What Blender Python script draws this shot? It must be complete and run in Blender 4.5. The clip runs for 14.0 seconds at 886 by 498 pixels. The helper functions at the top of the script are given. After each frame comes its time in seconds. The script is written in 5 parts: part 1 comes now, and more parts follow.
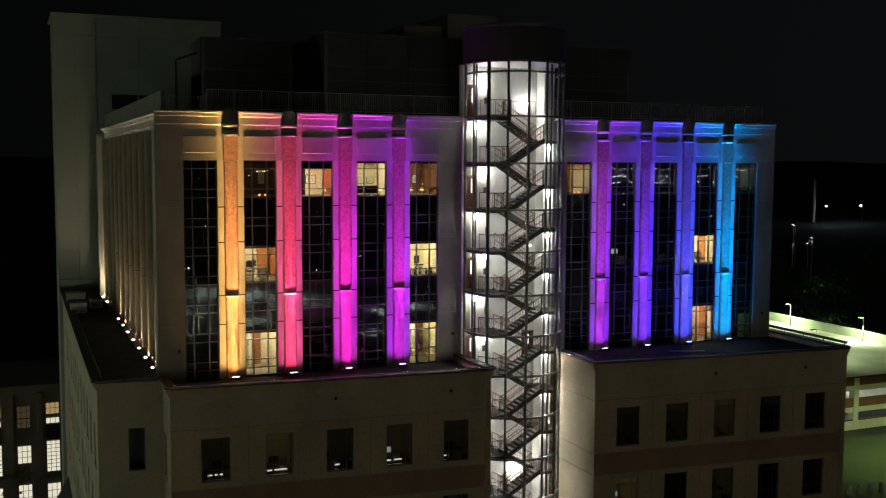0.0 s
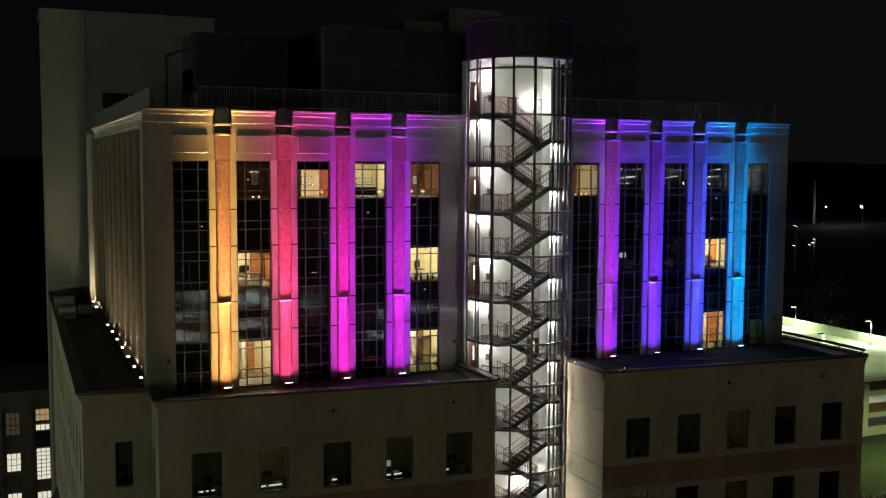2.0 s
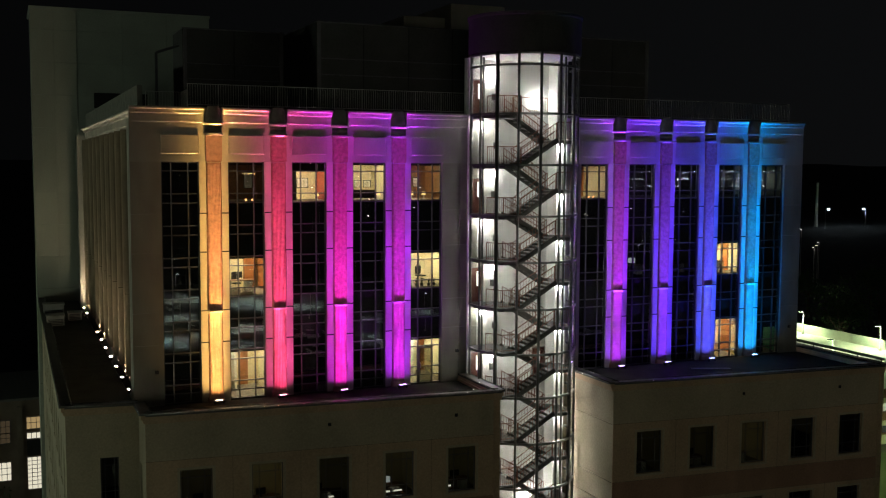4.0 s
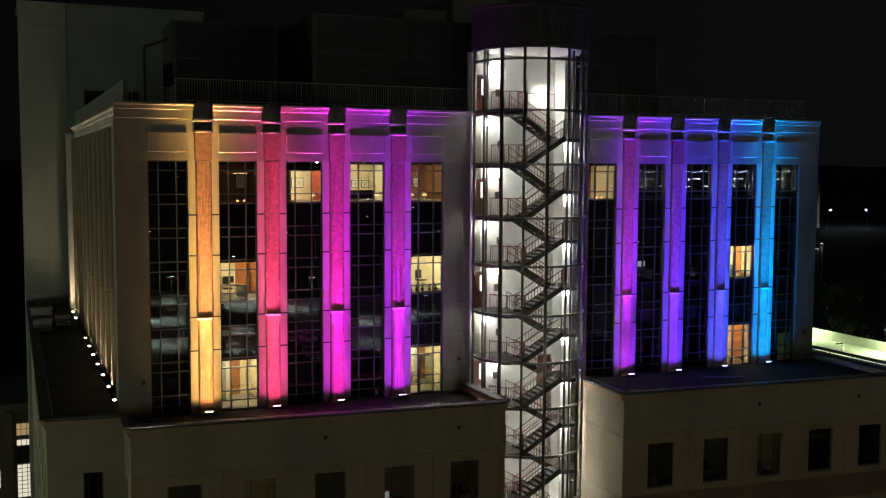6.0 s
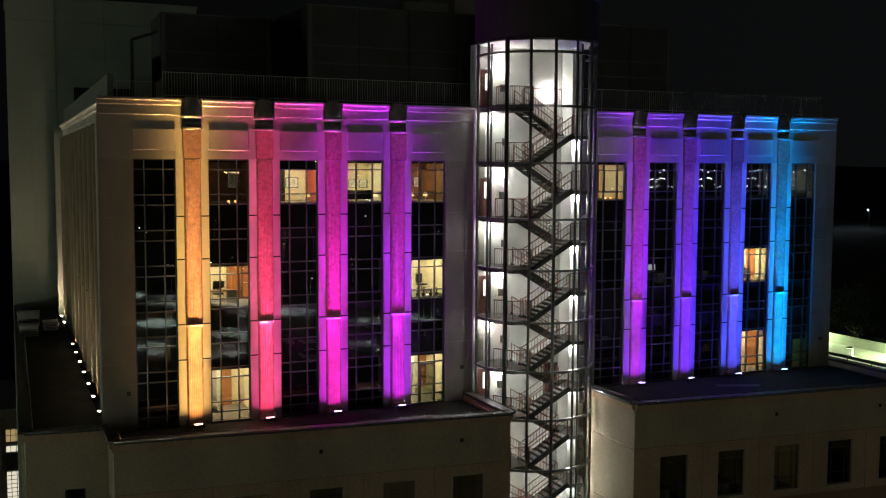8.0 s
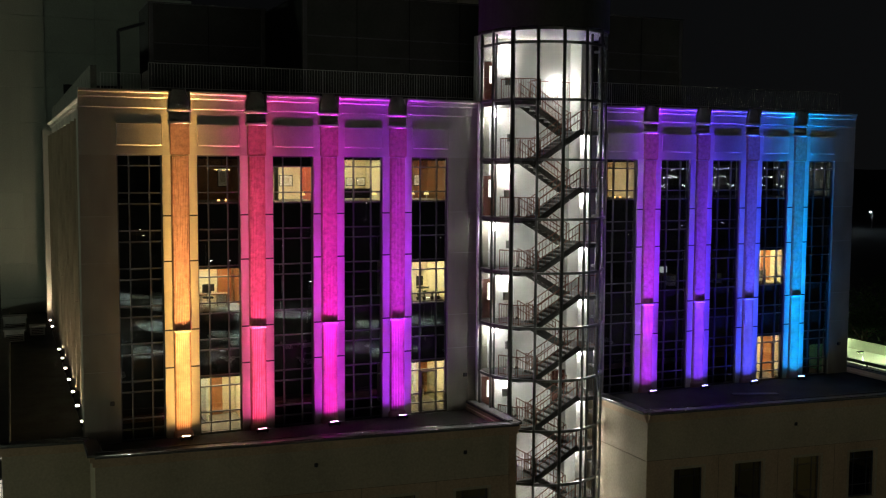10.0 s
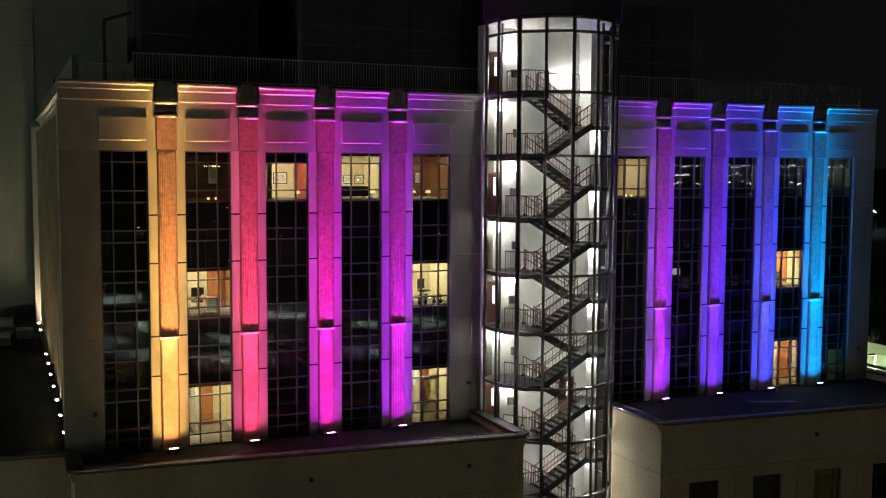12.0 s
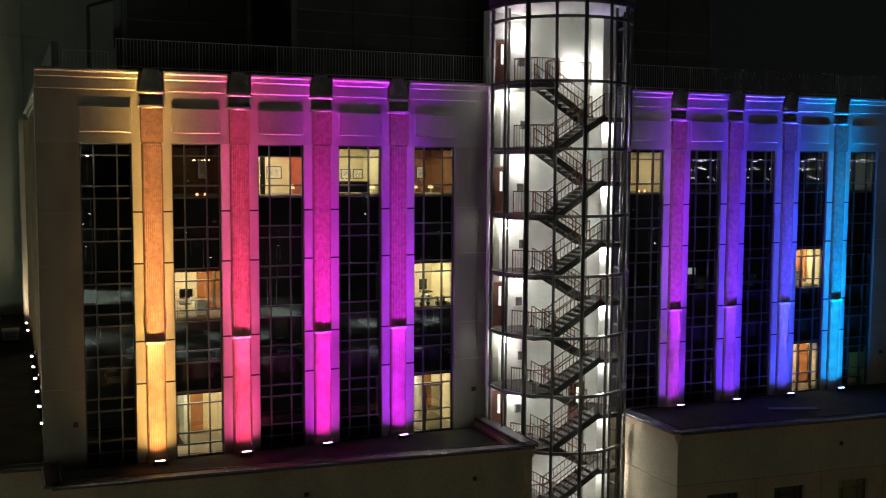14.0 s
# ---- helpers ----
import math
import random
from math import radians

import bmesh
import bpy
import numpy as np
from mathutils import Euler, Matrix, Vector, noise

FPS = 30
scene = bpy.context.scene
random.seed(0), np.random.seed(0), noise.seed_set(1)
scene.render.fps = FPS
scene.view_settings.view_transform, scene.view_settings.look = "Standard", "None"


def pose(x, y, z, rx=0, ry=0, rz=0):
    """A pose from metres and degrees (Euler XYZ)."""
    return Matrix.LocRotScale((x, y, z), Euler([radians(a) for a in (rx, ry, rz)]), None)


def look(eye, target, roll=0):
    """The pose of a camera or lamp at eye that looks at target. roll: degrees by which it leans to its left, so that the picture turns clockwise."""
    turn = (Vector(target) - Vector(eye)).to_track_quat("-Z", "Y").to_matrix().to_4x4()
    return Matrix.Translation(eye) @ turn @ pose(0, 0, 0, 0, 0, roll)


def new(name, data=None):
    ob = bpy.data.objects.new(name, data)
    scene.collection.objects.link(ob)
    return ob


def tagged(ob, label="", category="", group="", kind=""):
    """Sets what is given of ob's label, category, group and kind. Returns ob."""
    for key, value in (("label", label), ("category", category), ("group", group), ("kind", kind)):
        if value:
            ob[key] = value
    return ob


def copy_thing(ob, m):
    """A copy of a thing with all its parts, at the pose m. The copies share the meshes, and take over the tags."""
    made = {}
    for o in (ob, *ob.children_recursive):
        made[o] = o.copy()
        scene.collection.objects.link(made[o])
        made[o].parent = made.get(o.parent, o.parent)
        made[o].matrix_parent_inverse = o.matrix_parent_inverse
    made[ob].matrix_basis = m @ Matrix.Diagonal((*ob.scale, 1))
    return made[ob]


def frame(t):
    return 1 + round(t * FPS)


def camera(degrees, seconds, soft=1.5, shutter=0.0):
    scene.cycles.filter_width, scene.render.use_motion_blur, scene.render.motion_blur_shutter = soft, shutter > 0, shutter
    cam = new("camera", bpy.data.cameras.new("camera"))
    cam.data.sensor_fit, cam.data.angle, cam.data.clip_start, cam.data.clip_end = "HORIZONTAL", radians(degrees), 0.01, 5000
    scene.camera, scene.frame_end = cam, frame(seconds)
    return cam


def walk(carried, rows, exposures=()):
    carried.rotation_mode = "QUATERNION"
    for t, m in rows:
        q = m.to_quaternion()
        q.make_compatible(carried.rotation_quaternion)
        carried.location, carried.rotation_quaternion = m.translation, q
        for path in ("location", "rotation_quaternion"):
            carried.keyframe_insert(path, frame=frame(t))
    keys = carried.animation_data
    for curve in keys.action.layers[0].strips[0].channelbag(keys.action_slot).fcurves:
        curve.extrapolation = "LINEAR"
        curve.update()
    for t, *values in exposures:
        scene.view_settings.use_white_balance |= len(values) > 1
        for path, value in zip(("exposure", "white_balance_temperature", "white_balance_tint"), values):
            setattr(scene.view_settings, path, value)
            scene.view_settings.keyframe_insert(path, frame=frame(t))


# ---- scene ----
cam = camera(46.9, 14.0, soft=1.15)
PATH = [
    (0, (-0.045, 1.032, 29.867), (0.595, 2.535, 29.727), 0.3),
    (0.5, (0.153, 1.712, 29.870), (0.795, 3.215, 29.732), 0.3),
    (1, (0.354, 2.400, 29.867), (0.997, 3.902, 29.727), 0.3),
    (1.5, (0.553, 3.068, 29.859), (1.197, 4.570, 29.719), 0.3),
    (2, (0.781, 3.727, 29.853), (1.425, 5.228, 29.714), 0.3),
    (2.5, (1.015, 4.363, 29.845), (1.660, 5.865, 29.706), 0.3),
    (3, (1.263, 5.004, 29.834), (1.907, 6.507, 29.696), 0.3),
    (5.5, (2.467, 8.266, 29.715), (3.114, 9.767, 29.582), 0.3),
    (6, (2.716, 8.933, 29.705), (3.362, 10.434, 29.571), 0.3),
    (6.5, (2.964, 9.602, 29.697), (3.610, 11.104, 29.563), 0.3),
    (7, (3.196, 10.255, 29.682), (3.842, 11.756, 29.547), 0.3),
    (7.5, (3.421, 10.894, 29.664), (4.068, 12.394, 29.530), 0.3),
    (8, (3.659, 11.539, 29.637), (4.307, 13.040, 29.503), 0.3),
    (10.5, (4.887, 14.733, 29.294), (5.535, 16.234, 29.165), 0.3),
    (11, (5.128, 15.353, 29.270), (5.775, 16.854, 29.141), 0.3),
    (11.5, (5.371, 15.966, 29.250), (6.019, 17.467, 29.121), 0.3),
    (12, (5.625, 16.603, 29.230), (6.272, 18.104, 29.099), 0.3),
    (12.5, (5.878, 17.259, 29.208), (6.523, 18.760, 29.075), 0.3),
    (13, (6.116, 17.914, 29.185), (6.762, 19.416, 29.051), 0.3),
    (13.5, (6.344, 18.562, 29.166), (6.990, 20.063, 29.030), 0.3),
    (14, (6.571, 19.208, 29.151), (7.218, 20.709, 29.013), 0.3),
]
walk(cam, [(t, look(eye, target, roll)) for t, eye, target, roll in PATH])

# ---- world and large lights ----
world = bpy.data.worlds.new("night")
world.use_nodes = True
wbg = world.node_tree.nodes["Background"]
wbg.inputs["Strength"].default_value = 1.0
# dark night sky, a little lighter towards the town on the east side
wnt = world.node_tree
wtc = wnt.nodes.new("ShaderNodeTexCoord")
wsp = wnt.nodes.new("ShaderNodeSeparateXYZ")
wmr = wnt.nodes.new("ShaderNodeMapRange")
wmr.interpolation_type = "SMOOTHSTEP"
wmr.inputs["From Min"].default_value = -0.1
wmr.inputs["From Max"].default_value = 0.9
wrp = wnt.nodes.new("ShaderNodeValToRGB")
wrp.color_ramp.elements[0].color = (0.0016, 0.0017, 0.0018, 1)
wrp.color_ramp.elements[1].color = (0.0036, 0.0038, 0.0041, 1)
wnt.links.new(wtc.outputs["Generated"], wsp.inputs[0])
wnt.links.new(wsp.outputs["X"], wmr.inputs["Value"])
wnt.links.new(wmr.outputs[0], wrp.inputs["Fac"])
wnt.links.new(wrp.outputs["Color"], wbg.inputs["Color"])
scene.world = world


# ---- materials ----
def mat(name, colour, rough=0.7, metal=0.0, var=0.25, scale=1.5, fine=18.0, bump=0.15, bump_dist=0.01, rand=0.0, spec=0.5, streak=0.0):
    """Base colour varied at two scales, with fine relief; rand: variation from piece to piece."""
    m = bpy.data.materials.new(name)
    m.use_nodes = True
    nt = m.node_tree
    bsdf = nt.nodes["Principled BSDF"]
    bsdf.inputs["Roughness"].default_value = rough
    bsdf.inputs["Metallic"].default_value = metal
    bsdf.inputs["Specular IOR Level"].default_value = spec
    geo = nt.nodes.new("ShaderNodeNewGeometry")
    big = nt.nodes.new("ShaderNodeTexNoise")
    big.inputs["Scale"].default_value = scale
    big.inputs["Detail"].default_value = 5
    small = nt.nodes.new("ShaderNodeTexNoise")
    small.inputs["Scale"].default_value = fine
    small.inputs["Detail"].default_value = 4
    if streak:
        mp = nt.nodes.new("ShaderNodeMapping")
        mp.inputs["Scale"].default_value = (1, 1, streak)
        nt.links.new(geo.outputs["Position"], mp.inputs["Vector"])
        nt.links.new(mp.outputs["Vector"], big.inputs["Vector"])
    else:
        nt.links.new(geo.outputs["Position"], big.inputs["Vector"])
    nt.links.new(geo.outputs["Position"], small.inputs["Vector"])
    mix = nt.nodes.new("ShaderNodeMath")
    mix.operation = "MULTIPLY_ADD"
    mix.inputs[1].default_value = 0.4
    nt.links.new(small.outputs["Fac"], mix.inputs[0])
    half = nt.nodes.new("ShaderNodeMath")
    half.operation = "MULTIPLY"
    half.inputs[1].default_value = 0.6
    nt.links.new(big.outputs["Fac"], half.inputs[0])
    nt.links.new(half.outputs[0], mix.inputs[2])
    ramp = nt.nodes.new("ShaderNodeValToRGB")
    ramp.color_ramp.elements[0].position = 0.3
    ramp.color_ramp.elements[1].position = 0.7
    ramp.color_ramp.elements[0].color = (*[c * (1 - var) for c in colour], 1)
    ramp.color_ramp.elements[1].color = (*[min(1, c * (1 + var)) for c in colour], 1)
    nt.links.new(mix.outputs[0], ramp.inputs["Fac"])
    out = ramp.outputs["Color"]
    if rand:
        info = nt.nodes.new("ShaderNodeObjectInfo")
        mr = nt.nodes.new("ShaderNodeMapRange")
        mr.inputs["To Min"].default_value = 1 - rand
        mr.inputs["To Max"].default_value = 1 + rand
        nt.links.new(info.outputs["Random"], mr.inputs["Value"])
        vm = nt.nodes.new("ShaderNodeVectorMath")
        vm.operation = "SCALE"
        nt.links.new(out, vm.inputs[0])
        nt.links.new(mr.outputs[0], vm.inputs["Scale"])
        out = vm.outputs["Vector"]
    nt.links.new(out, bsdf.inputs["Base Color"])
    if bump:
        b = nt.nodes.new("ShaderNodeBump")
        b.inputs["Strength"].default_value = bump
        b.inputs["Distance"].default_value = bump_dist
        nt.links.new(small.outputs["Fac"], b.inputs["Height"])
        nt.links.new(b.outputs["Normal"], bsdf.inputs["Normal"])
    return m


def glow(name, colour, strength):
    m = bpy.data.materials.new(name)
    m.use_nodes = True
    nt = m.node_tree
    nt.nodes.remove(nt.nodes["Principled BSDF"])
    e = nt.nodes.new("ShaderNodeEmission")
    e.inputs["Color"].default_value = (*colour, 1)
    e.inputs["Strength"].default_value = strength
    nt.links.new(e.outputs[0], nt.nodes["Material Output"].inputs["Surface"])
    return m


def glass(name, tint, normal, rough=0.0):
    """Thin pane: clear or tinted, with mirror gloss that grows from its share at right angles to full at grazing sight."""
    m = bpy.data.materials.new(name)
    m.use_nodes = True
    nt = m.node_tree
    nt.nodes.remove(nt.nodes["Principled BSDF"])
    tr = nt.nodes.new("ShaderNodeBsdfTransparent")
    tr.inputs["Color"].default_value = (*tint, 1)
    gl = nt.nodes.new("ShaderNodeBsdfGlossy")
    gl.inputs["Roughness"].default_value = rough
    lw = nt.nodes.new("ShaderNodeLayerWeight")
    lw.inputs["Blend"].default_value = 0.5
    pw = nt.nodes.new("ShaderNodeMath")
    pw.operation = "POWER"
    pw.inputs[1].default_value = 5.0
    ma = nt.nodes.new("ShaderNodeMath")
    ma.operation = "MULTIPLY_ADD"
    ma.inputs[1].default_value = 1 - normal
    ma.inputs[2].default_value = normal
    mx = nt.nodes.new("ShaderNodeMixShader")
    nt.links.new(lw.outputs["Facing"], pw.inputs[0])
    nt.links.new(pw.outputs[0], ma.inputs[0])
    nt.links.new(ma.outputs[0], mx.inputs["Fac"])
    nt.links.new(tr.outputs[0], mx.inputs[1])
    nt.links.new(gl.outputs[0], mx.inputs[2])
    nt.links.new(mx.outputs[0], nt.nodes["Material Output"].inputs["Surface"])
    return m


STONE = mat("precast_stone", (0.40, 0.39, 0.34), 0.85, var=0.32, scale=0.5, fine=22, bump=0.5, bump_dist=0.015, streak=0.35)
STONE_PANEL = mat("precast_panel", (0.44, 0.42, 0.37), 0.85, var=0.3, scale=0.7, fine=24, bump=0.5, bump_dist=0.015, rand=0.08, streak=0.4)
PIER = mat("pier_precast", (0.33, 0.315, 0.265), 0.85, var=0.36, scale=0.7, fine=24, bump=0.5, bump_dist=0.015, rand=0.08, streak=0.4)
COLUMN = mat("column_terracotta", (0.33, 0.18, 0.145), 0.8, var=0.42, scale=5, fine=26, bump=0.4, bump_dist=0.02, rand=0.05)
COLUMN_FOOT = mat("column_pale_terracotta", (0.36, 0.215, 0.165), 0.8, var=0.3, scale=2.5, fine=34, bump=0.8, bump_dist=0.02, rand=0.05)
# darker copy of the precast stone: shade put into the colour
SHADED_STONE = mat("shaded_stone", (0.20, 0.20, 0.175), 0.9, var=0.35, scale=2.0, fine=20, bump=0.5, bump_dist=0.015)
# dark warm stone for the side shafts: dimmer warm light put into the colour
DIM_SIDE_STONE = mat("side_column_stone", (0.25, 0.21, 0.145), 0.9, var=0.3, scale=1.2, fine=20, bump=0.5, bump_dist=0.015, streak=0.4)
BASE_BAND = mat("base_brown_band", (0.36, 0.225, 0.15), 0.9, var=0.3, scale=0.5, fine=12, bump=0.4, bump_dist=0.015, streak=0.5)
DARK_STEEL = mat("dark_polished_steel", (0.22, 0.225, 0.21), 0.28, 0.85, var=0.2, scale=3, fine=40, bump=0.05)
BASE = mat("base_precast", (0.51, 0.38, 0.25), 0.88, var=0.3, scale=0.35, fine=9, bump=0.2, bump_dist=0.015, streak=0.5)
BASE_PALE = mat("base_pale_precast", (0.47, 0.41, 0.29), 0.88, var=0.26, scale=0.35, fine=9, bump=0.2, bump_dist=0.015, streak=0.5)
LOW_WALL = mat("dark_brick_wall", (0.13, 0.10, 0.075), 0.9, var=0.3, scale=0.6, fine=9, bump=0.2)
JOINT = mat("dark_joint", (0.20, 0.17, 0.12), 0.9, var=0.3, scale=1, fine=10, bump=0.1)
SHAFT_LIGHT = mat("shaft_pale_precast", (0.31, 0.335, 0.285), 0.88, var=0.2, scale=0.3, fine=10, bump=0.2, rand=0.05, streak=0.4)
SHAFT = mat("shaft_precast", (0.32, 0.355, 0.305), 0.88, var=0.2, scale=0.25, fine=10, bump=0.2, rand=0.04)
MULLION = mat("dark_aluminium", (0.10, 0.10, 0.11), 0.36, 0.5, var=0.2, scale=3, fine=40, bump=0.05)
STEEL = mat("grey_painted_steel", (0.30, 0.30, 0.28), 0.45, 0.2, var=0.2, scale=2, fine=30, bump=0.08)
STAIR_STEEL = mat("dark_stair_steel", (0.13, 0.13, 0.12), 0.5, 0.2, var=0.25, scale=2, fine=30, bump=0.08)
BRIGHT_STEEL = mat("brushed_steel", (0.5, 0.51, 0.5), 0.3, 0.75, var=0.15, scale=4, fine=50, bump=0.05)
TRIM = mat("polished_edge_trim", (0.75, 0.75, 0.73), 0.22, 0.95, var=0.1, scale=4, fine=50, bump=0.03)
GALVANISED = mat("galvanised_rail", (0.58, 0.58, 0.55), 0.5, 0.3, var=0.15, scale=3, fine=30, bump=0.05)
RAIL = mat("brown_rail_paint", (0.30, 0.15, 0.11), 0.45, 0.0, var=0.2, scale=4, fine=40, bump=0.05)
COPING = mat("coping_metal", (0.10, 0.10, 0.095), 0.6, 0.2, var=0.25, scale=1.2, fine=12, bump=0.1)
ROOFING = mat("dark_roofing", (0.036, 0.037, 0.03), 0.95, var=0.5, scale=0.6, fine=9, bump=0.4, bump_dist=0.02, spec=0.15)
WHITE = mat("white_wall_paint", (0.78, 0.78, 0.75), 0.7, var=0.05, scale=1.0, fine=20, bump=0.05)
CREAM = mat("cream_wall_paint", (0.75, 0.66, 0.45), 0.75, var=0.06, scale=1.0, fine=20, bump=0.05)
TIMBER = mat("orange_timber", (0.42, 0.16, 0.05), 0.45, var=0.3, scale=3, fine=30, bump=0.1, streak=0.1)
DOOR_BROWN = mat("brown_red_door", (0.17, 0.055, 0.035), 0.5, var=0.25, scale=3, fine=25, bump=0.08, streak=0.15)
DARK_WOOD = mat("brown_wood", (0.20, 0.09, 0.035), 0.5, var=0.3, scale=3, fine=25, bump=0.1)
RED = mat("dark_red_paint", (0.33, 0.05, 0.03), 0.7, var=0.15, scale=1, fine=20, bump=0.05)
# greenish room light put into the wall colour
GREEN_LIT_WALL = mat("green_lit_wall", (0.16, 0.40, 0.24), 0.75, var=0.08, scale=1.0, fine=20, bump=0.05)
# near-black: darkness of unlit rooms put into the colour; also sealant joints
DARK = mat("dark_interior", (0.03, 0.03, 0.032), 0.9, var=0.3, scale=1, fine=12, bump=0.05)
CARPET = mat("grey_carpet", (0.22, 0.19, 0.15), 0.95, var=0.2, scale=2, fine=60, bump=0.2)
SCREEN = mat("dark_louvre_metal", (0.05, 0.051, 0.05), 0.7, 0.0, var=0.3, scale=0.8, fine=8, bump=0.1)
CONCRETE = mat("garage_concrete", (0.42, 0.42, 0.34), 0.9, var=0.2, scale=0.3, fine=6, bump=0.2)
BRICK = mat("brown_brick", (0.11, 0.055, 0.032), 0.9, var=0.25, scale=0.8, fine=12, bump=0.3)
ASPHALT = mat("asphalt", (0.035, 0.036, 0.035), 0.9, var=0.3, scale=0.2, fine=5, bump=0.4, bump_dist=0.02)
GRASS = mat("mown_grass", (0.04, 0.058, 0.016), 0.95, var=0.4, scale=0.15, fine=4, bump=0.6, bump_dist=0.04)
LEAF = mat("leaves", (0.05, 0.09, 0.03), 0.8, var=0.4, scale=0.8, fine=5, bump=0.3, rand=0.2)
BARK = mat("bark", (0.09, 0.065, 0.045), 0.95, var=0.3, scale=2, fine=15, bump=0.5)
BLACK = mat("black_metal", (0.02, 0.02, 0.02), 0.5, 0.3, var=0.2, scale=3, fine=30, bump=0.05)
GLASS_DARK = glass("tinted_glass", (0.82, 0.85, 0.81), 0.14)
GLASS_OFFICE = glass("dark_office_glass", (0.62, 0.64, 0.6), 0.05)
GLASS_CLEAR = glass("clear_glass", (0.97, 0.98, 0.97), 0.025)
CANVAS = mat("pale_print", (0.6, 0.58, 0.5), 0.8, var=0.5, scale=6, fine=14, bump=0.0)
TYRE = mat("tyre_rubber", (0.02, 0.02, 0.02), 0.9, var=0.2, scale=4, fine=30, bump=0.1)


# ---- mesh helpers ----
def box(bm, x0, y0, z0, x1, y1, z1, m=None):
    vs = [Vector((x, y, z)) for z in (z0, z1) for x, y in ((x0, y0), (x1, y0), (x1, y1), (x0, y1))]
    vs = [bm.verts.new(m @ v if m else v) for v in vs]
    for f in ((3, 2, 1, 0), (4, 5, 6, 7), (0, 1, 5, 4), (1, 2, 6, 5), (2, 3, 7, 6), (3, 0, 4, 7)):
        bm.faces.new([vs[i] for i in f])


def prism(bm, outline, z0, z1):
    """An upright prism over a counter-clockwise outline."""
    a = [bm.verts.new((x, y, z0)) for x, y in outline]
    b = [bm.verts.new((x, y, z1)) for x, y in outline]
    n = len(a)
    bm.faces.new(a[::-1])
    bm.faces.new(b)
    for i in range(n):
        bm.faces.new((a[i], a[(i + 1) % n], b[(i + 1) % n], b[i]))


def tube(bm, p, q, r, n=6, r2=None):
    p, q = Vector(p), Vector(q)
    turn = (q - p).to_track_quat("Z", "Y").to_matrix()
    rings = []
    for c, rr in ((p, r), (q, r if r2 is None else r2)):
        rings.append([bm.verts.new(c + turn @ Vector((rr * math.cos(2 * math.pi * i / n), rr * math.sin(2 * math.pi * i / n), 0))) for i in range(n)])
    for i in range(n):
        bm.faces.new((rings[0][i], rings[0][(i + 1) % n], rings[1][(i + 1) % n], rings[1][i]))
    bm.faces.new(rings[0][::-1])
    bm.faces.new(rings[1])


def lathe(bm, profile, a0=0, a1=360, n=24, cx=0, cy=0):
    """Turns a list of (radius, z) round the z axis from a0 to a1 degrees (0: towards -y, growing towards +x)."""
    full = abs(a1 - a0) >= 360
    cols = []
    for i in range(n if full else n + 1):
        a = radians(a0 + (a1 - a0) * i / n)
        cols.append([bm.verts.new((cx + r * math.sin(a), cy - r * math.cos(a), z)) for r, z in profile])
    for i in range(len(cols) if full else len(cols) - 1):
        c, d = cols[i], cols[(i + 1) % len(cols)]
        for j in range(len(profile) - 1):
            bm.faces.new((c[j], d[j], d[j + 1], c[j + 1]))


def mesh_of(bm, name, material, smooth=False):
    me = bpy.data.meshes.new(name)
    bm.to_mesh(me)
    bm.free()
    me.materials.append(material)
    if smooth:
        for p in me.polygons:
            p.use_smooth = True
    return me


def put(name, me, parent=None, m=None, label=""):
    ob = new(name, me)
    ob.parent = parent
    if m is not None:
        ob.matrix_basis = m
    return tagged(ob, label) if label else ob


def part(name, bm, material, parent=None, label="", m=None, smooth=False):
    return put(name, mesh_of(bm, name, material, smooth), parent, m, label)


def boxes(name, material, parent, specs, label="", m=None):
    bm = bmesh.new()
    for s in specs:
        box(bm, *s)
    return part(name, bm, material, parent, label, m)


def box_mesh(name, material, *s):
    bm = bmesh.new()
    box(bm, *s)
    return mesh_of(bm, name, material)


def thing(name, label, category, group="", kind="", m=None):
    ob = new(name)
    if m is not None:
        ob.matrix_basis = m
    return tagged(ob, label, category, group, kind)


def point(name, place, colour, watts, radius=0.1):
    d = bpy.data.lights.new(name, "POINT")
    d.color, d.energy, d.shadow_soft_size = colour, watts, radius
    ob = new(name, d)
    ob.location = place
    return ob


def frame_mesh(name, material, x0, z0, x1, z1, w, y0, y1):
    """A rectangular frame in the xz plane, w wide, as one closed ring."""
    bm = bmesh.new()
    rings = []
    for y in (y0, y1):
        for d in (0, w):
            rings.append([bm.verts.new(p) for p in ((x0 + d, y, z0 + d), (x1 - d, y, z0 + d), (x1 - d, y, z1 - d), (x0 + d, y, z1 - d))])
    a, b, c, d = rings
    for i in range(4):
        j = (i + 1) % 4
        bm.faces.new((a[i], a[j], b[j], b[i]))
        bm.faces.new((c[j], c[i], d[i], d[j]))
        bm.faces.new((a[j], a[i], c[i], c[j]))
        bm.faces.new((b[i], b[j], d[j], d[i]))
    bmesh.ops.recalc_face_normals(bm, faces=bm.faces)
    return mesh_of(bm, name, material)


def spot(name, m, colour, watts, degrees, blend=0.6, radius=0.08):
    d = bpy.data.lights.new(name, "SPOT")
    d.color, d.energy, d.spot_size, d.spot_blend, d.shadow_soft_size = colour, watts, radians(degrees), blend, radius
    ob = new(name, d)
    ob.matrix_basis = m
    return ob


# ---- plan (metres) ----
PITCH = 3.553
COLS_L = [12.163 + PITCH * i for i in range(4)]
COLS_R = [37.868 + PITCH * i for i in range(4)]
COLS_S = [65.88 + PITCH * i for i in range(11)]
WEST, EAST, FRONT, BACK = 7.79, 52.87, 62.0, 103.0
TERRACE, GLASS_TOP = 16.75, 29.88
ROW = 1.73
HALF = 0.78
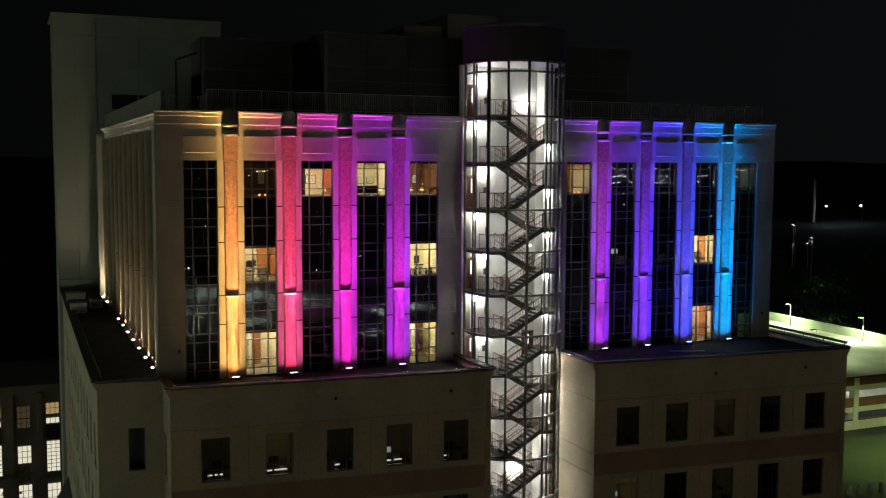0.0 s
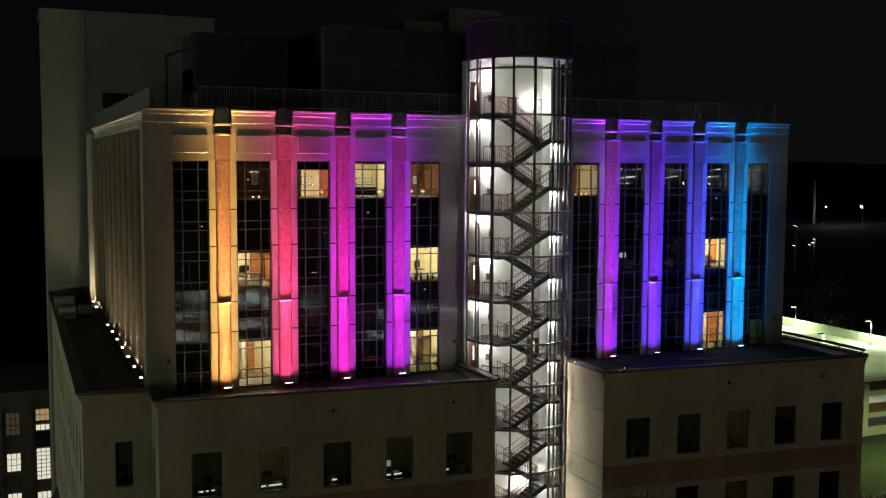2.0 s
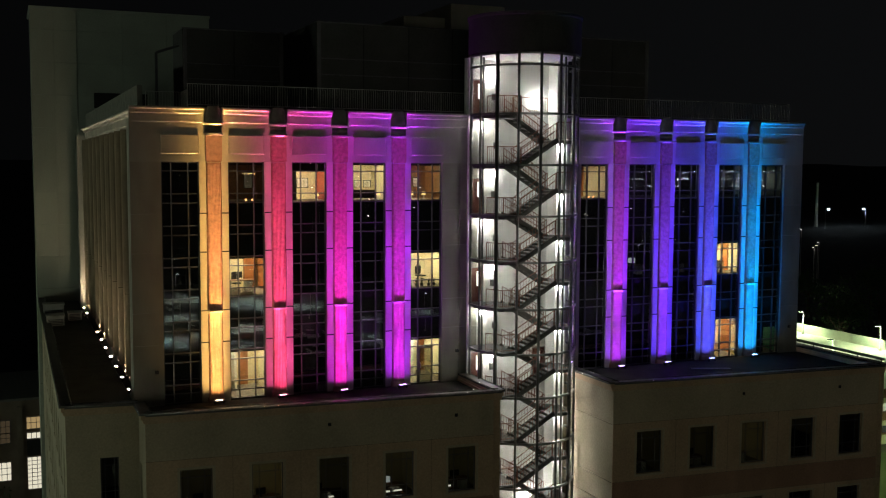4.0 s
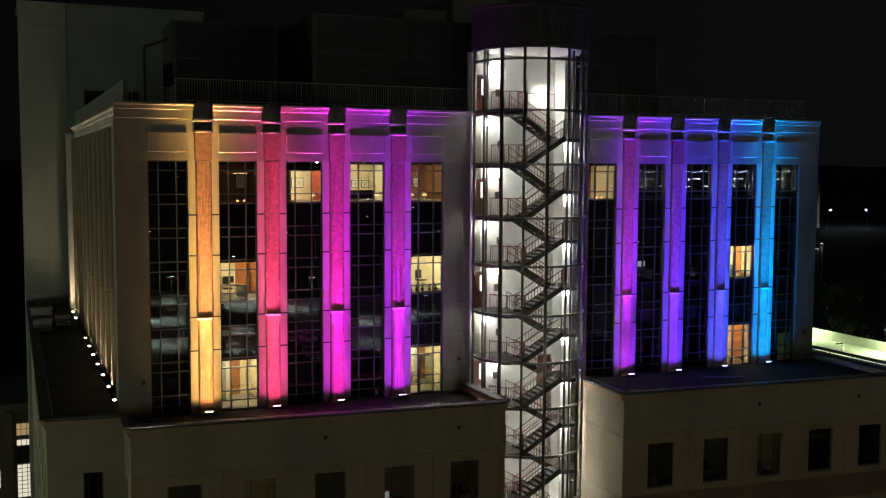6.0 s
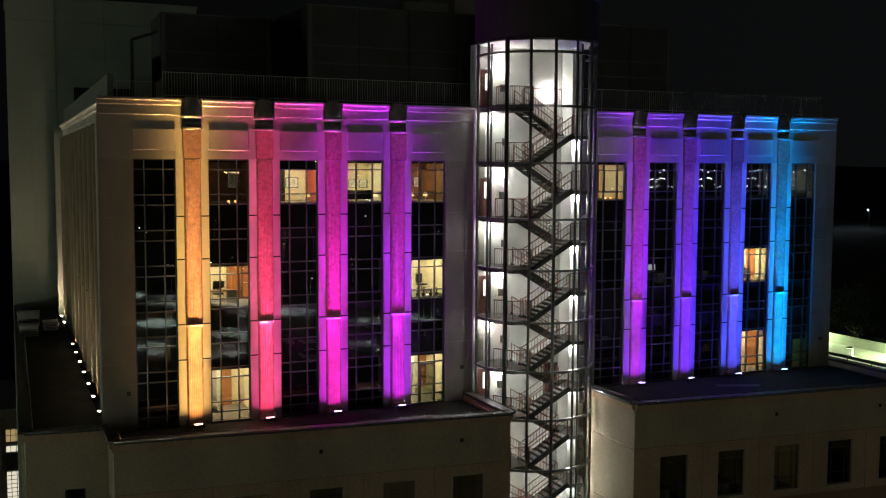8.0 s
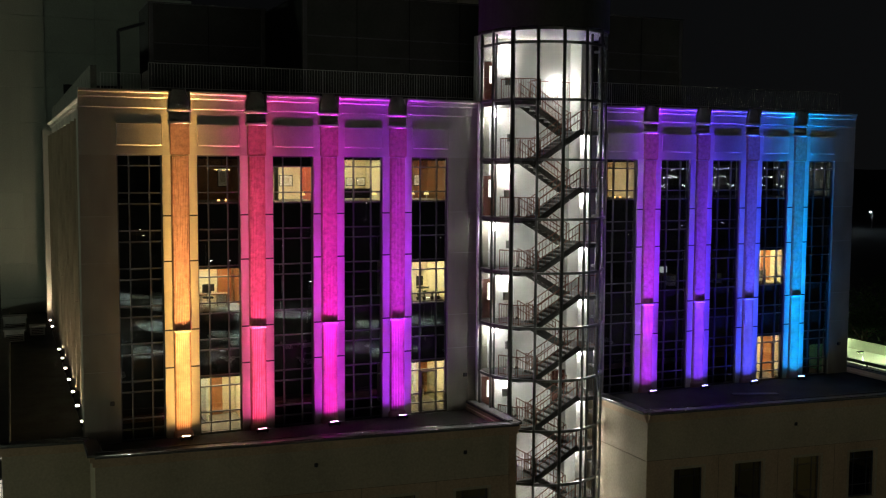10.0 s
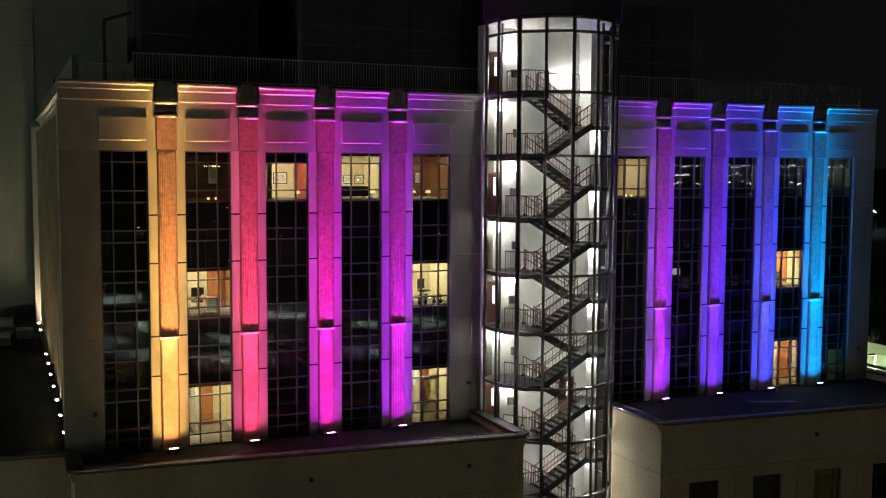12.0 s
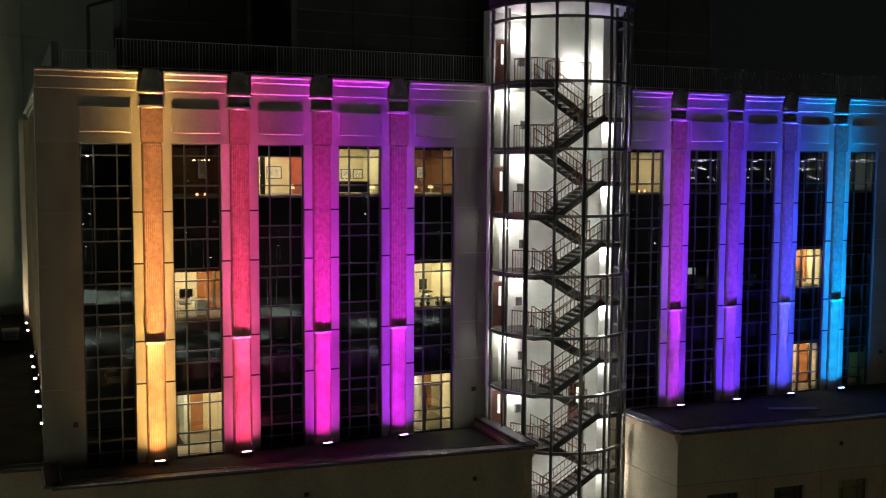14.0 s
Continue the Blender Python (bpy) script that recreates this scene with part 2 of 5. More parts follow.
JOINTS = [TERRACE, 20.05, 21.8, 25.0, 27.1, GLASS_TOP]
TOWER = (30.34, 60.76, 3.18)
TILT = math.atan(-0.0928)


def front_line(x):
    return 58.72 - 0.0928 * (x - 7.95)


# ---- ground ----
def soft(t):
    t = min(1, max(0, t))
    return t * t * (3 - 2 * t)


def ground_z(x, y):
    """Level round the building, falling away behind its west side, rising to low hills far off."""
    d = math.hypot(x - 30, y - 60)
    rise = 0 if d < 260 else min(1, (d - 260) / 900) * (26 + 16 * noise.noise((x / 420, y / 420, 0)))
    dip = max(soft((y - 109) / 10) * soft((40 - x) / 26), soft((y - 63) / 16) * soft((4.2 - x) / 6))
    return rise - 16.5 * dip * (1 - soft((d - 160) / 200))


bm = bmesh.new()
N = 120
for i in range(N + 1):
    for j in range(N + 1):
        u, v = (i / N * 2 - 1), (j / N * 2 - 1)
        x, y = 30 + 2500 * u * abs(u), 60 + 2500 * v * abs(v)
        bm.verts.new((x, y, ground_z(x, y)))
bm.verts.ensure_lookup_table()
for i in range(N):
    for j in range(N):
        a = i * (N + 1) + j
        bm.faces.new((bm.verts[a], bm.verts[a + N + 1], bm.verts[a + N + 2], bm.verts[a + 1]))
tagged(part("ground", bm, ASPHALT), "dark night ground rising to low hills", "ground", kind="structure")


# ---- upper block: walls, friezes, roof ----
block = thing("office_block", "beige stone office block with lit fluted columns", "building")

WALL_T = 0.5
SIDE = 8.55
# piers of the front
for x0, x1 in ((WEST, 9.393), (25.592, 27.9), (33.35, 35.098), (51.297, EAST)):
    back = boxes("pier", STONE, block, [(x0 + 0.02, FRONT + 0.03, TERRACE, x1 - 0.02, FRONT + WALL_T, GLASS_TOP)], "beige stone pier with joints")
    for z0, z1 in zip(JOINTS, JOINTS[1:]):
        xs = [x0, x1] if x1 - x0 < 1.9 else [x0, (x0 + x1) / 2, x1]
        for xa, xb in zip(xs, xs[1:]):
            boxes("panel", PIER, back, [(xa + 0.006, FRONT, z0 + 0.022, xb - 0.006, FRONT + 0.05, z1 - 0.022)])
# side corner pier
boxes("pier", STONE, block, [(WEST, FRONT + 0.51, TERRACE, SIDE + 0.5, 63.1, 32.0)], "beige stone pier with joints")

# frieze walls over the glass
for x0, x1 in ((WEST, 27.9), (33.35, EAST)):
    boxes("frieze", STONE, block, [(x0, FRONT, GLASS_TOP, x1, FRONT + WALL_T, 32.0)], "beige stone frieze")
boxes("frieze", STONE, block, [(SIDE, 63.11, GLASS_TOP, SIDE + 0.5, BACK, 32.0)], "beige stone frieze")
bm = bmesh.new()
lo = [bm.verts.new(p) for p in ((-0.05, 0.01, 30.28), (1.94, 0.01, 30.28), (1.94, 0.01, 31.31), (-0.05, 0.01, 31.31))]
hi = [bm.verts.new(p) for p in ((-0.02, -0.022, 30.32), (1.91, -0.022, 30.32), (1.91, -0.022, 31.29), (-0.02, -0.022, 31.29))]
bm.faces.new(hi)
for i in range(4):
    bm.faces.new((lo[i], lo[(i + 1) % 4], hi[(i + 1) % 4], hi[i]))
bmesh.ops.recalc_face_normals(bm, faces=bm.faces)
raised_me = mesh_of(bm, "raised_panel", STONE_PANEL)
for cols in (COLS_L, COLS_R):
    for k in range(5):
        x0 = cols[0] - HALF - 1.99 + PITCH * k
        put("raised_panel", raised_me, block, pose(x0 + 0.05, FRONT, 0))


# cornice: stepped moulding, broken by the finials
def cornice(length, m, out):
    k = out
    prof = [(0.3, 31.96), (-0.002, 31.96), (-0.16 * k, 31.99), (-0.17 * k, 32.41), (-0.2 * k, 32.42), (-0.5 * k, 32.455),
            (-0.52 * k, 32.62), (-0.55 * k, 32.63), (-k, 32.675), (-k, 32.75), (-0.9 * k, 32.79), (0.3, 32.81)]
    bm = bmesh.new()
    a = [bm.verts.new(m @ Vector((0, y, z))) for y, z in prof]
    b = [bm.verts.new(m @ Vector((length, y, z))) for y, z in prof]
    n = len(prof)
    for i in range(n):
        bm.faces.new((a[i], b[i], b[(i + 1) % n], a[(i + 1) % n]))
    bm.faces.new(a)
    bm.faces.new(b[::-1])
    bmesh.ops.recalc_face_normals(bm, faces=bm.faces)
    part("cornice", bm, STONE, block, "moulded beige stone cornice")


for ends in ([WEST + 0.02, *COLS_L, 27.9], [33.35, *COLS_R, EAST - 0.02]):
    for i, (xa, xb) in enumerate(zip(ends, ends[1:])):
        xa, xb = xa + (0.5 if i else 0), xb - (0.5 if i < 4 else 0)
        cornice(xb - xa, pose(xa, FRONT, 0), 0.16)
    boxes("attic", STONE, block, [(ends[0] + 0.02, FRONT + 0.31, 32.0, ends[-1] - 0.02, FRONT + 0.5, 32.79)])
cornice(BACK - FRONT - 0.31, pose(SIDE, BACK, 0, 0, 0, -90), 0.4)

# roof and hidden walls
# parapet in the darker stone copy, its dim look put into the colour
boxes("side_parapet", SHADED_STONE, block, [(SIDE + 0.02, 64.75, 32.815, SIDE + 0.3, BACK, 34.05)], "raised stone parapet along the side")
boxes("roof_deck", ROOFING, block, [(SIDE + 0.31, FRONT + 0.5, 32.2, EAST, BACK, 32.45)])
boxes("side_wall", STONE, block, [(EAST - 0.5, FRONT + 0.51, 0, EAST, BACK, 32.2)])
boxes("rear_wall", STONE, block, [(WEST, BACK, 0, EAST, BACK + 0.5, 32.2)])


# pilaster: two flank strips, fluted shallow column, collar, neck and finial, built once at the origin facing -y
def bowed(r, deep, flutes=0, groove=0.0):
    """Outline of a shallow bowed member against the wall, from one side to the other, with flutes cut into its face."""
    n = max(flutes, 5) * 4
    pts = []
    for i in range(n + 1):
        u = -1 + 2 * i / n
        y = -deep * (1 - abs(u) ** 7) ** 0.5 + groove * (0.0, 0.8, 1.0, 0.8)[i % 4] * (1 if flutes else 0)
        pts.append((r * u, min(y, 0.03)))
    return pts


def bowed_loft(rings, name, material, flutes=0, groove=0.0):
    """A bowed member lofted through rings (half width, depth, height)."""
    bm = bmesh.new()
    cols = [[bm.verts.new((x, y, z)) for x, y in [(-r, 0.05)] + bowed(r, deep, flutes, groove) + [(r, 0.05)]] for r, deep, z in rings]
    for c, d in zip(cols, cols[1:]):
        for i in range(len(c)):
            j = (i + 1) % len(c)
            bm.faces.new((c[i], c[j], d[j], d[i]))
    bm.faces.new(cols[0][::-1])
    bm.faces.new(cols[-1])
    bmesh.ops.recalc_face_normals(bm, faces=bm.faces)
    return mesh_of(bm, name, material)


def bowed_shaft(r, deep, z0, z1, flutes, groove, name, material):
    return bowed_loft([(r, deep, z0), (r, deep, z1)], name, material, flutes, groove)


R = 0.41


def flatten(bm, k):
    """Presses a half-round member towards the wall: the columns are shallow bows."""
    for v in bm.verts:
        v.co.y = 0.05 + (v.co.y - 0.05) * k
    return bm


backing_me = box_mesh("pilaster", STONE, -HALF + 0.02, 0.04, TERRACE, HALF - 0.02, 0.45, GLASS_TOP)
flank_me, side_flank_me = [], []
for z0, z1 in zip(JOINTS, JOINTS[1:]):
    for s in (-1, 1):
        xs = sorted((s * HALF, s * (R - 0.03)))
        # side flanks get the darker copy: that face's weaker light is in the colour
        for group, stone in ((flank_me, STONE_PANEL), (side_flank_me, SHADED_STONE)):
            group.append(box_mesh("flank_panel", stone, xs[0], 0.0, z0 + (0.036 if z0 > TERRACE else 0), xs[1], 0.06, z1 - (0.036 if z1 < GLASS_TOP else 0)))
joint_me = []
for z in JOINTS[1:-1]:
    for s in (-1, 1):
        xs = sorted((s * (HALF - 0.004), s * (R - 0.025)))
        joint_me.append(box_mesh("joint", DARK, xs[0], 0.003, z - 0.035, xs[1], 0.05, z + 0.035))
lower_me = bowed_shaft(R - 0.02, 0.15, TERRACE + 0.3, 21.68, 9, 0.014, "shaft", COLUMN_FOOT)
upper_me = bowed_shaft(R, 0.16, 21.80, GLASS_TOP - 0.05, 11, 0.02, "shaft", COLUMN)
foot_me = bowed_loft([(R + 0.05, 0.19, TERRACE), (R + 0.05, 0.19, TERRACE + 0.2), (R + 0.01, 0.16, TERRACE + 0.3)], "foot", COLUMN_FOOT)
collar_me = bowed_loft([(R - 0.01, 0.155, 21.68), (R + 0.015, 0.19, 21.73), (R + 0.02, 0.192, 21.78), (R + 0.01, 0.185, 21.80)], "collar", STONE)
bead_me = box_mesh("bead", COLUMN, -0.018, -0.172, GLASS_TOP - 0.03, 0.018, 0.0, GLASS_TOP + 0.03)
neck_me = box_mesh("neck_block", COLUMN, -0.43, -0.17, GLASS_TOP + 0.03, 0.43, 0.02, 31.29)
rings_me = []
for z, w in ((31.28, 0.54), (31.83, 0.565)):
    bm = bmesh.new()
    lathe(bm, [(0.1, z), (0.47, z), (w, z + 0.05), (w, z + 0.11), (0.47, z + 0.15), (0.1, z + 0.15)], -95, 95, 20, 0, 0.05)
    rings_me.append(mesh_of(flatten(bm, 0.55), "ring", STONE))
# drum and finial take the darker stone, shade put into the colour
bm = bmesh.new()
lathe(bm, [(0.05, 31.4), (0.48, 31.43), (0.48, 31.83), (0.05, 31.86)], -95, 95, 20, 0, 0.05)
drum_me = mesh_of(flatten(bm, 0.3), "drum", SHADED_STONE, True)
bm = bmesh.new()
lathe(bm, [(0.1, 31.93), (0.47, 31.97), (0.475, 32.25), (0.455, 32.42), (0.40, 32.56), (0.33, 32.68), (0.305, 32.82), (0.29, 32.86), (0.0, 32.88)], 0, 360, 28, 0, 0.0)
finial_me = mesh_of(flatten(bm, 0.5), "finial", SHADED_STONE, True)


def pilaster(m, plain=False):
    """A front pilaster with terracotta column and finial, or a plain stone one under the side cornice."""
    p = put("pilaster", backing_me, block, m, "stone pilaster with a fluted half column")
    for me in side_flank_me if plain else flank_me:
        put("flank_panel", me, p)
    for me in joint_me:
        put("joint", me, p, label="dark sealant joint")
    if plain:
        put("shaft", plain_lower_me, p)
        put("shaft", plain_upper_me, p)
        put("foot", foot_me, p)
        return
    put("shaft", lower_me, p, label="fluted terracotta column shaft")
    put("shaft", upper_me, p, label="fluted terracotta column shaft")
    for nm, me in (("foot", foot_me), ("collar", collar_me), ("neck_block", neck_me), ("ring", rings_me[0]), ("ring", rings_me[1]), ("drum", drum_me), ("finial", finial_me)):
        put(nm, me, p)
    for i in range(13):
        put("bead", bead_me, p, pose(-0.36 + 0.06 * i, 0, 0))


plain_lower_me = bowed_shaft(R - 0.06, 0.42, TERRACE + 0.3, 22.0, 9, 0.03, "shaft", DIM_SIDE_STONE)
plain_upper_me = bowed_shaft(R - 0.05, 0.43, 22.02, 31.75, 9, 0.03, "shaft", DIM_SIDE_STONE)
for x in COLS_L + COLS_R:
    pilaster(pose(x, FRONT, 0))
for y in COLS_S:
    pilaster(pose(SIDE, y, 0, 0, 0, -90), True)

# ---- curtain walls: mullion grid and single panes, built once per kind of pane ----
BARS = []
z = GLASS_TOP
while z > TERRACE + 0.3:
    BARS += [z, z - 0.5]
    z -= ROW
BARS.append(TERRACE + 0.05)
BARS = sorted(set(round(b, 3) for b in BARS if b > TERRACE))
CUTS = [0.0, 0.27, 0.72, 1.0]
pane_me = {}
member_me = {}


def pane_mesh(w, hgt, kind):
    key = (round(w, 2), round(hgt, 2), kind.name)
    if key not in pane_me:
        pane_me[key] = box_mesh("pane", kind, 0, -0.006, 0, w, 0.006, hgt)
    return pane_me[key]


def curtain(width, m, kind, label, skip=()):
    key = round(width, 3)
    if key not in member_me:
        member_me[key] = (frame_mesh("curtain_wall", MULLION, 0, TERRACE, width, GLASS_TOP, 0.055, -0.05, 0.09),
                          box_mesh("mullion", MULLION, -0.028, -0.05, TERRACE + 0.056, 0.028, 0.09, GLASS_TOP - 0.056),
                          box_mesh("transom", MULLION, 0.056, -0.062, -0.03, width - 0.056, 0.07, 0.03))
    grid = put("curtain_wall", member_me[key][0], block, m, label)
    for f in CUTS[1:-1]:
        put("mullion", member_me[key][1], grid, pose(f * width, 0, 0))
    for b in BARS[1:-1]:
        put("transom", member_me[key][2], grid, pose(0, 0, b))
    rnd = random.Random(int(m.translation.x * 100 + m.translation.y * 7))
    for i, (a, b) in enumerate(zip(BARS, BARS[1:])):
        for j, (f, g) in enumerate(zip(CUTS, CUTS[1:])):
            w, hgt = (g - f) * width - 0.07, b - a - 0.05
            if hgt < 0.05 or (i, j) in skip:
                continue
            o = put("pane", pane_mesh(w, hgt, kind), grid, pose(f * width + 0.035, 0.03, a + 0.025, rnd.gauss(0, 0.07), 0, rnd.gauss(0, 0.07)))
            o.visible_shadow = False


for cols in (COLS_L, COLS_R):
    for k in range(5):
        curtain(1.99, pose(cols[0] - HALF - 1.99 + PITCH * k, FRONT + 0.2, 0), GLASS_DARK, "tall dark glass bay with aluminium mullions")
for k in range(-1, 11):
    y0 = COLS_S[0] + PITCH * (k + 1) - HALF
    wid = 1.99
    if k >= 0:
        curtain(wid, pose(SIDE + 0.2, y0, 0, 0, 0, -90), GLASS_DARK, "tall dark glass bay with aluminium mullions")

# ---- floors and rooms behind the glass ----
LEVELS = [(TERRACE, 19.5), (22.5, 24.7), (27.68, GLASS_TOP)]
# thick near-black slabs and walls: the unlit storeys' darkness is in their colour
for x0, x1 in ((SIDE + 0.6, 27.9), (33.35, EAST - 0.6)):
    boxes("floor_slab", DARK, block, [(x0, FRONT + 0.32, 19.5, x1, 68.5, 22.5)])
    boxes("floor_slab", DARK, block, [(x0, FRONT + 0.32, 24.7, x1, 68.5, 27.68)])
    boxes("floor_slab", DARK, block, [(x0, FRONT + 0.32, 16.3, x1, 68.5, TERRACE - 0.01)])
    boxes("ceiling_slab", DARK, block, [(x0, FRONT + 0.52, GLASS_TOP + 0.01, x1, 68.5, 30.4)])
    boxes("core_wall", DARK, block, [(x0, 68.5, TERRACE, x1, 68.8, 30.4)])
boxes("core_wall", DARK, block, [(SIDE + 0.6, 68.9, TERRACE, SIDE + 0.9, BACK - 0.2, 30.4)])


def room(cols, bay, level, walls, floor, watts, depth=3.2, ceiling=None, head=0.14):
    """A lit room behind one bay, with a glowing ceiling panel."""
    x0 = cols[0] - HALF - 1.99 + PITCH * bay - 0.5
    x1 = x0 + 2.99
    z0, z1 = LEVELS[level]
    y0, y1 = FRONT + 0.5, FRONT + 0.5 + depth
    r = thing("lit_room", "lit office room seen through the glass", "room", "lit rooms", "structure")
    boxes("back_wall", walls[0], r, [(x0, y1, z0, x1, y1 + 0.1, z1)])
    boxes("side_wall", walls[1], r, [(x0, y0, z0, x0 + 0.1, y1, z1)])
    boxes("side_wall", walls[2], r, [(x1 - 0.1, y0, z0, x1, y1, z1)])
    boxes("room_floor", floor, r, [(x0 + 0.1, y0, z0, x1 - 0.1, y1, z0 + 0.03)])
    boxes("room_ceiling", ceiling or walls[0], r, [(x0 + 0.1, y0, z1 - 0.05, x1 - 0.1, y1, z1 - 0.004)])
    lamp = boxes("light_panel", glow("room_panel", (1.0, 0.87, 0.62), watts), r, [(x0 + 0.9, y0 + 1.0, z1 - 0.075, x1 - 0.9, y1 - 0.9, z1 - 0.052)], "glowing ceiling panel")
    # near-black board added to hide the panel and darken the window head
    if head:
        boxes("shade_board", DARK, r, [(x0 + 0.1, y0 - 0.1, z1 - head, x1 - 0.1, y0 + 0.05, z1 - 0.055)], "near-black board added to hide the ceiling panel")
    return r, x0, x1, y0, y1, z0, z1


# ---- uplights in front of the columns ----
HUES = [(1.25, 0.68, 0.19), (1.0, 0.085, 0.34), (0.76, 0.02, 0.88), (0.46, 0.018, 1.05), (0.31, 0.02, 1.25), (0.14, 0.034, 1.45), (0.06, 0.09, 1.5), (0.0, 0.46, 1.6)]
WARM_WHITE = (1.0, 0.78, 0.5)
bm = bmesh.new()
box(bm, -0.3, -0.09, 0.08, 0.3, 0.09, 0.22)
bmesh.ops.bevel(bm, geom=bm.edges[:], offset=0.02, segments=1, affect="EDGES")
housing_me = mesh_of(bm, "housing", BLACK)
bm = bmesh.new()
for s in (-0.24, 0.24):
    box(bm, s - 0.02, -0.05, 0.0, s + 0.02, 0.05, 0.09)
bracket_me = mesh_of(bm, "bracket", BLACK)


def uplight(m, colour, watts, label, group, lens_power=10.0, lens=0.18, cones=((8, 0.95), (11, 0.36), (16, 0.64), (23, 0.36), (34, 0.095), (50, 0.026), (80, 0.018), (156, 0.005))):
    u = thing("uplight", label, "floodlight", group, m=m)
    put("housing", housing_me, u)
    put("bracket", bracket_me, u)
    boxes("lens", glow("lens", tuple(0.3 + 0.7 * c for c in colour), lens_power), u, [(-lens, -0.06, 0.215, lens, 0.06, 0.235)], "glowing lens")
    # nested cones, narrow and strong to wide and weak, as the reflector of a column washer gives
    for degrees, share in cones:
        spot("uplight_beam", m @ pose(0, 0, 0.27) @ look((0, 0, 0), (0, 0.35, 10)), colour, watts * share, degrees, 1.0, 0.03)


for x, c in zip(COLS_L + COLS_R, HUES):
    uplight(pose(x, 61.22, TERRACE), c, 51000, "floor floodlight throwing coloured light up the column", "facade floodlights")
for k in (0, 1, 2, 3, 4, 5, 6, 9, 10):
    uplight(pose(7.94, COLS_S[k], TERRACE, 0, 0, -90), WARM_WHITE, 6000, "floor floodlight throwing warm white light up the column", "side floodlights", 170, 0.13, ((8, 0.3), (11, 0.2), (16, 0.4), (23, 0.25), (34, 0.07), (60, 0.015), (160, 0.16 if k == 10 else 0.03)))

# ---- base: lower storeys on their own skewed front ----
base = thing("base_block", "beige stone lower storeys with terrace parapet", "building")
PAR = 17.18


def skew_wall(parent, p, q, z0, z1, holes, thick, material):
    """An upright wall from p to q (outside on the right of p to q), with openings (u0, u1, v0, v1) along it cut through."""
    p, q = Vector((*p, 0)), Vector((*q, 0))
    ln = (q - p).length
    ang = math.degrees(math.atan2(q.y - p.y, q.x - p.x))
    m = pose(p.x, p.y, 0, 0, 0, ang)
    us = sorted({0.0, ln, *[h[0] for h in holes], *[h[1] for h in holes]})
    vs = sorted({z0, z1, *[h[2] for h in holes], *[h[3] for h in holes]})
    bm = bmesh.new()
    grid = {}

    def vert(i, j, k):
        if (i, j, k) not in grid:
            grid[i, j, k] = bm.verts.new((us[i], thick * k, vs[j]))
        return grid[i, j, k]

    def solid(i, j):
        if not (0 <= i < len(us) - 1 and 0 <= j < len(vs) - 1):
            return False
        u, v = (us[i] + us[i + 1]) / 2, (vs[j] + vs[j + 1]) / 2
        return not any(h[0] < u < h[1] and h[2] < v < h[3] for h in holes)

    for i in range(len(us) - 1):
        for j in range(len(vs) - 1):
            if not solid(i, j):
                continue
            bm.faces.new((vert(i, j, 0), vert(i + 1, j, 0), vert(i + 1, j + 1, 0), vert(i, j + 1, 0)))
            bm.faces.new((vert(i, j, 1), vert(i, j + 1, 1), vert(i + 1, j + 1, 1), vert(i + 1, j, 1)))
            for di, dj, a, b in ((-1, 0, (i, j), (i, j + 1)), (1, 0, (i + 1, j + 1), (i + 1, j)), (0, -1, (i + 1, j), (i, j)), (0, 1, (i, j + 1), (i + 1, j + 1))):
                if not solid(i + di, j + dj):
                    bm.faces.new((vert(*a, 0), vert(*b, 0), vert(*b, 1), vert(*a, 1)))
    bmesh.ops.recalc_face_normals(bm, faces=bm.faces)
    w = part("wall", bm, material, parent, m=m)
    return w, m


def base_window(parent, m, u0, u1, v0, v1, dark=True, inner=None):
    """Recessed window: frame, a cross of bars, single panes, stone surround and sill."""
    wdt, hgt = u1 - u0, v1 - v0
    wm = m @ pose(u0, 0.16, v0)
    fr = 0.06
    f = put("window", frame_mesh("window", MULLION, 0, 0, wdt, hgt, fr, 0, 0.1), parent, wm, "dark recessed window")
    xs = [fr, wdt * 0.24, wdt * 0.76, wdt - fr]
    zs = [fr, hgt * 0.26, hgt * 0.82, hgt - fr]
    for x in xs[1:-1]:
        boxes("glazing_bar", MULLION, f, [(x - 0.02, 0.01, fr, x + 0.02, 0.08, hgt - fr)])
    for z in zs[1:-1]:
        boxes("glazing_bar", MULLION, f, [(fr, 0.016, z - 0.02, wdt - fr, 0.074, z + 0.02)])
    for xa, xb in zip(xs, xs[1:]):
        for za, zb in zip(zs, zs[1:]):
            put("pane", pane_mesh(xb - xa - 0.03, zb - za - 0.03, GLASS_OFFICE), f, pose(xa + 0.015, 0.045, za + 0.015)).visible_shadow = False
    bm = bmesh.new()
    box(bm, -0.14, -0.2, -0.14, wdt + 0.14, 0.0, -0.002)
    part("sill", bm, BASE_PALE, f)
    put("surround", frame_mesh("surround", BASE_PALE, -0.14, -0.14, wdt + 0.14, hgt + 0.14, 0.138, -0.172, -0.155), f)
    return f


TOPS = (14.11, 9.43, 4.75)
WH = 2.54
runs = [
    ((7.95, front_line(7.95)), (27.05, front_line(27.05)), [9.62, 13.25, 16.79, 20.42, 24.0], 1.63),
    ((34.1, front_line(34.1)), (53.3, front_line(53.3)), [35.67, 39.25, 42.84, 46.41, 50.0], 1.7),
]
for p, q, xs, w in runs:
    k = 1 / math.cos(TILT)
    holes = [((x - p[0]) * k, (x - p[0]) * k + w, zt - WH, zt) for x in xs for zt in TOPS]
    wl, m = skew_wall(base, p, q, 0, 16.9, holes, 0.4, BASE)
    for h in holes:
        base_window(base, m, *h)
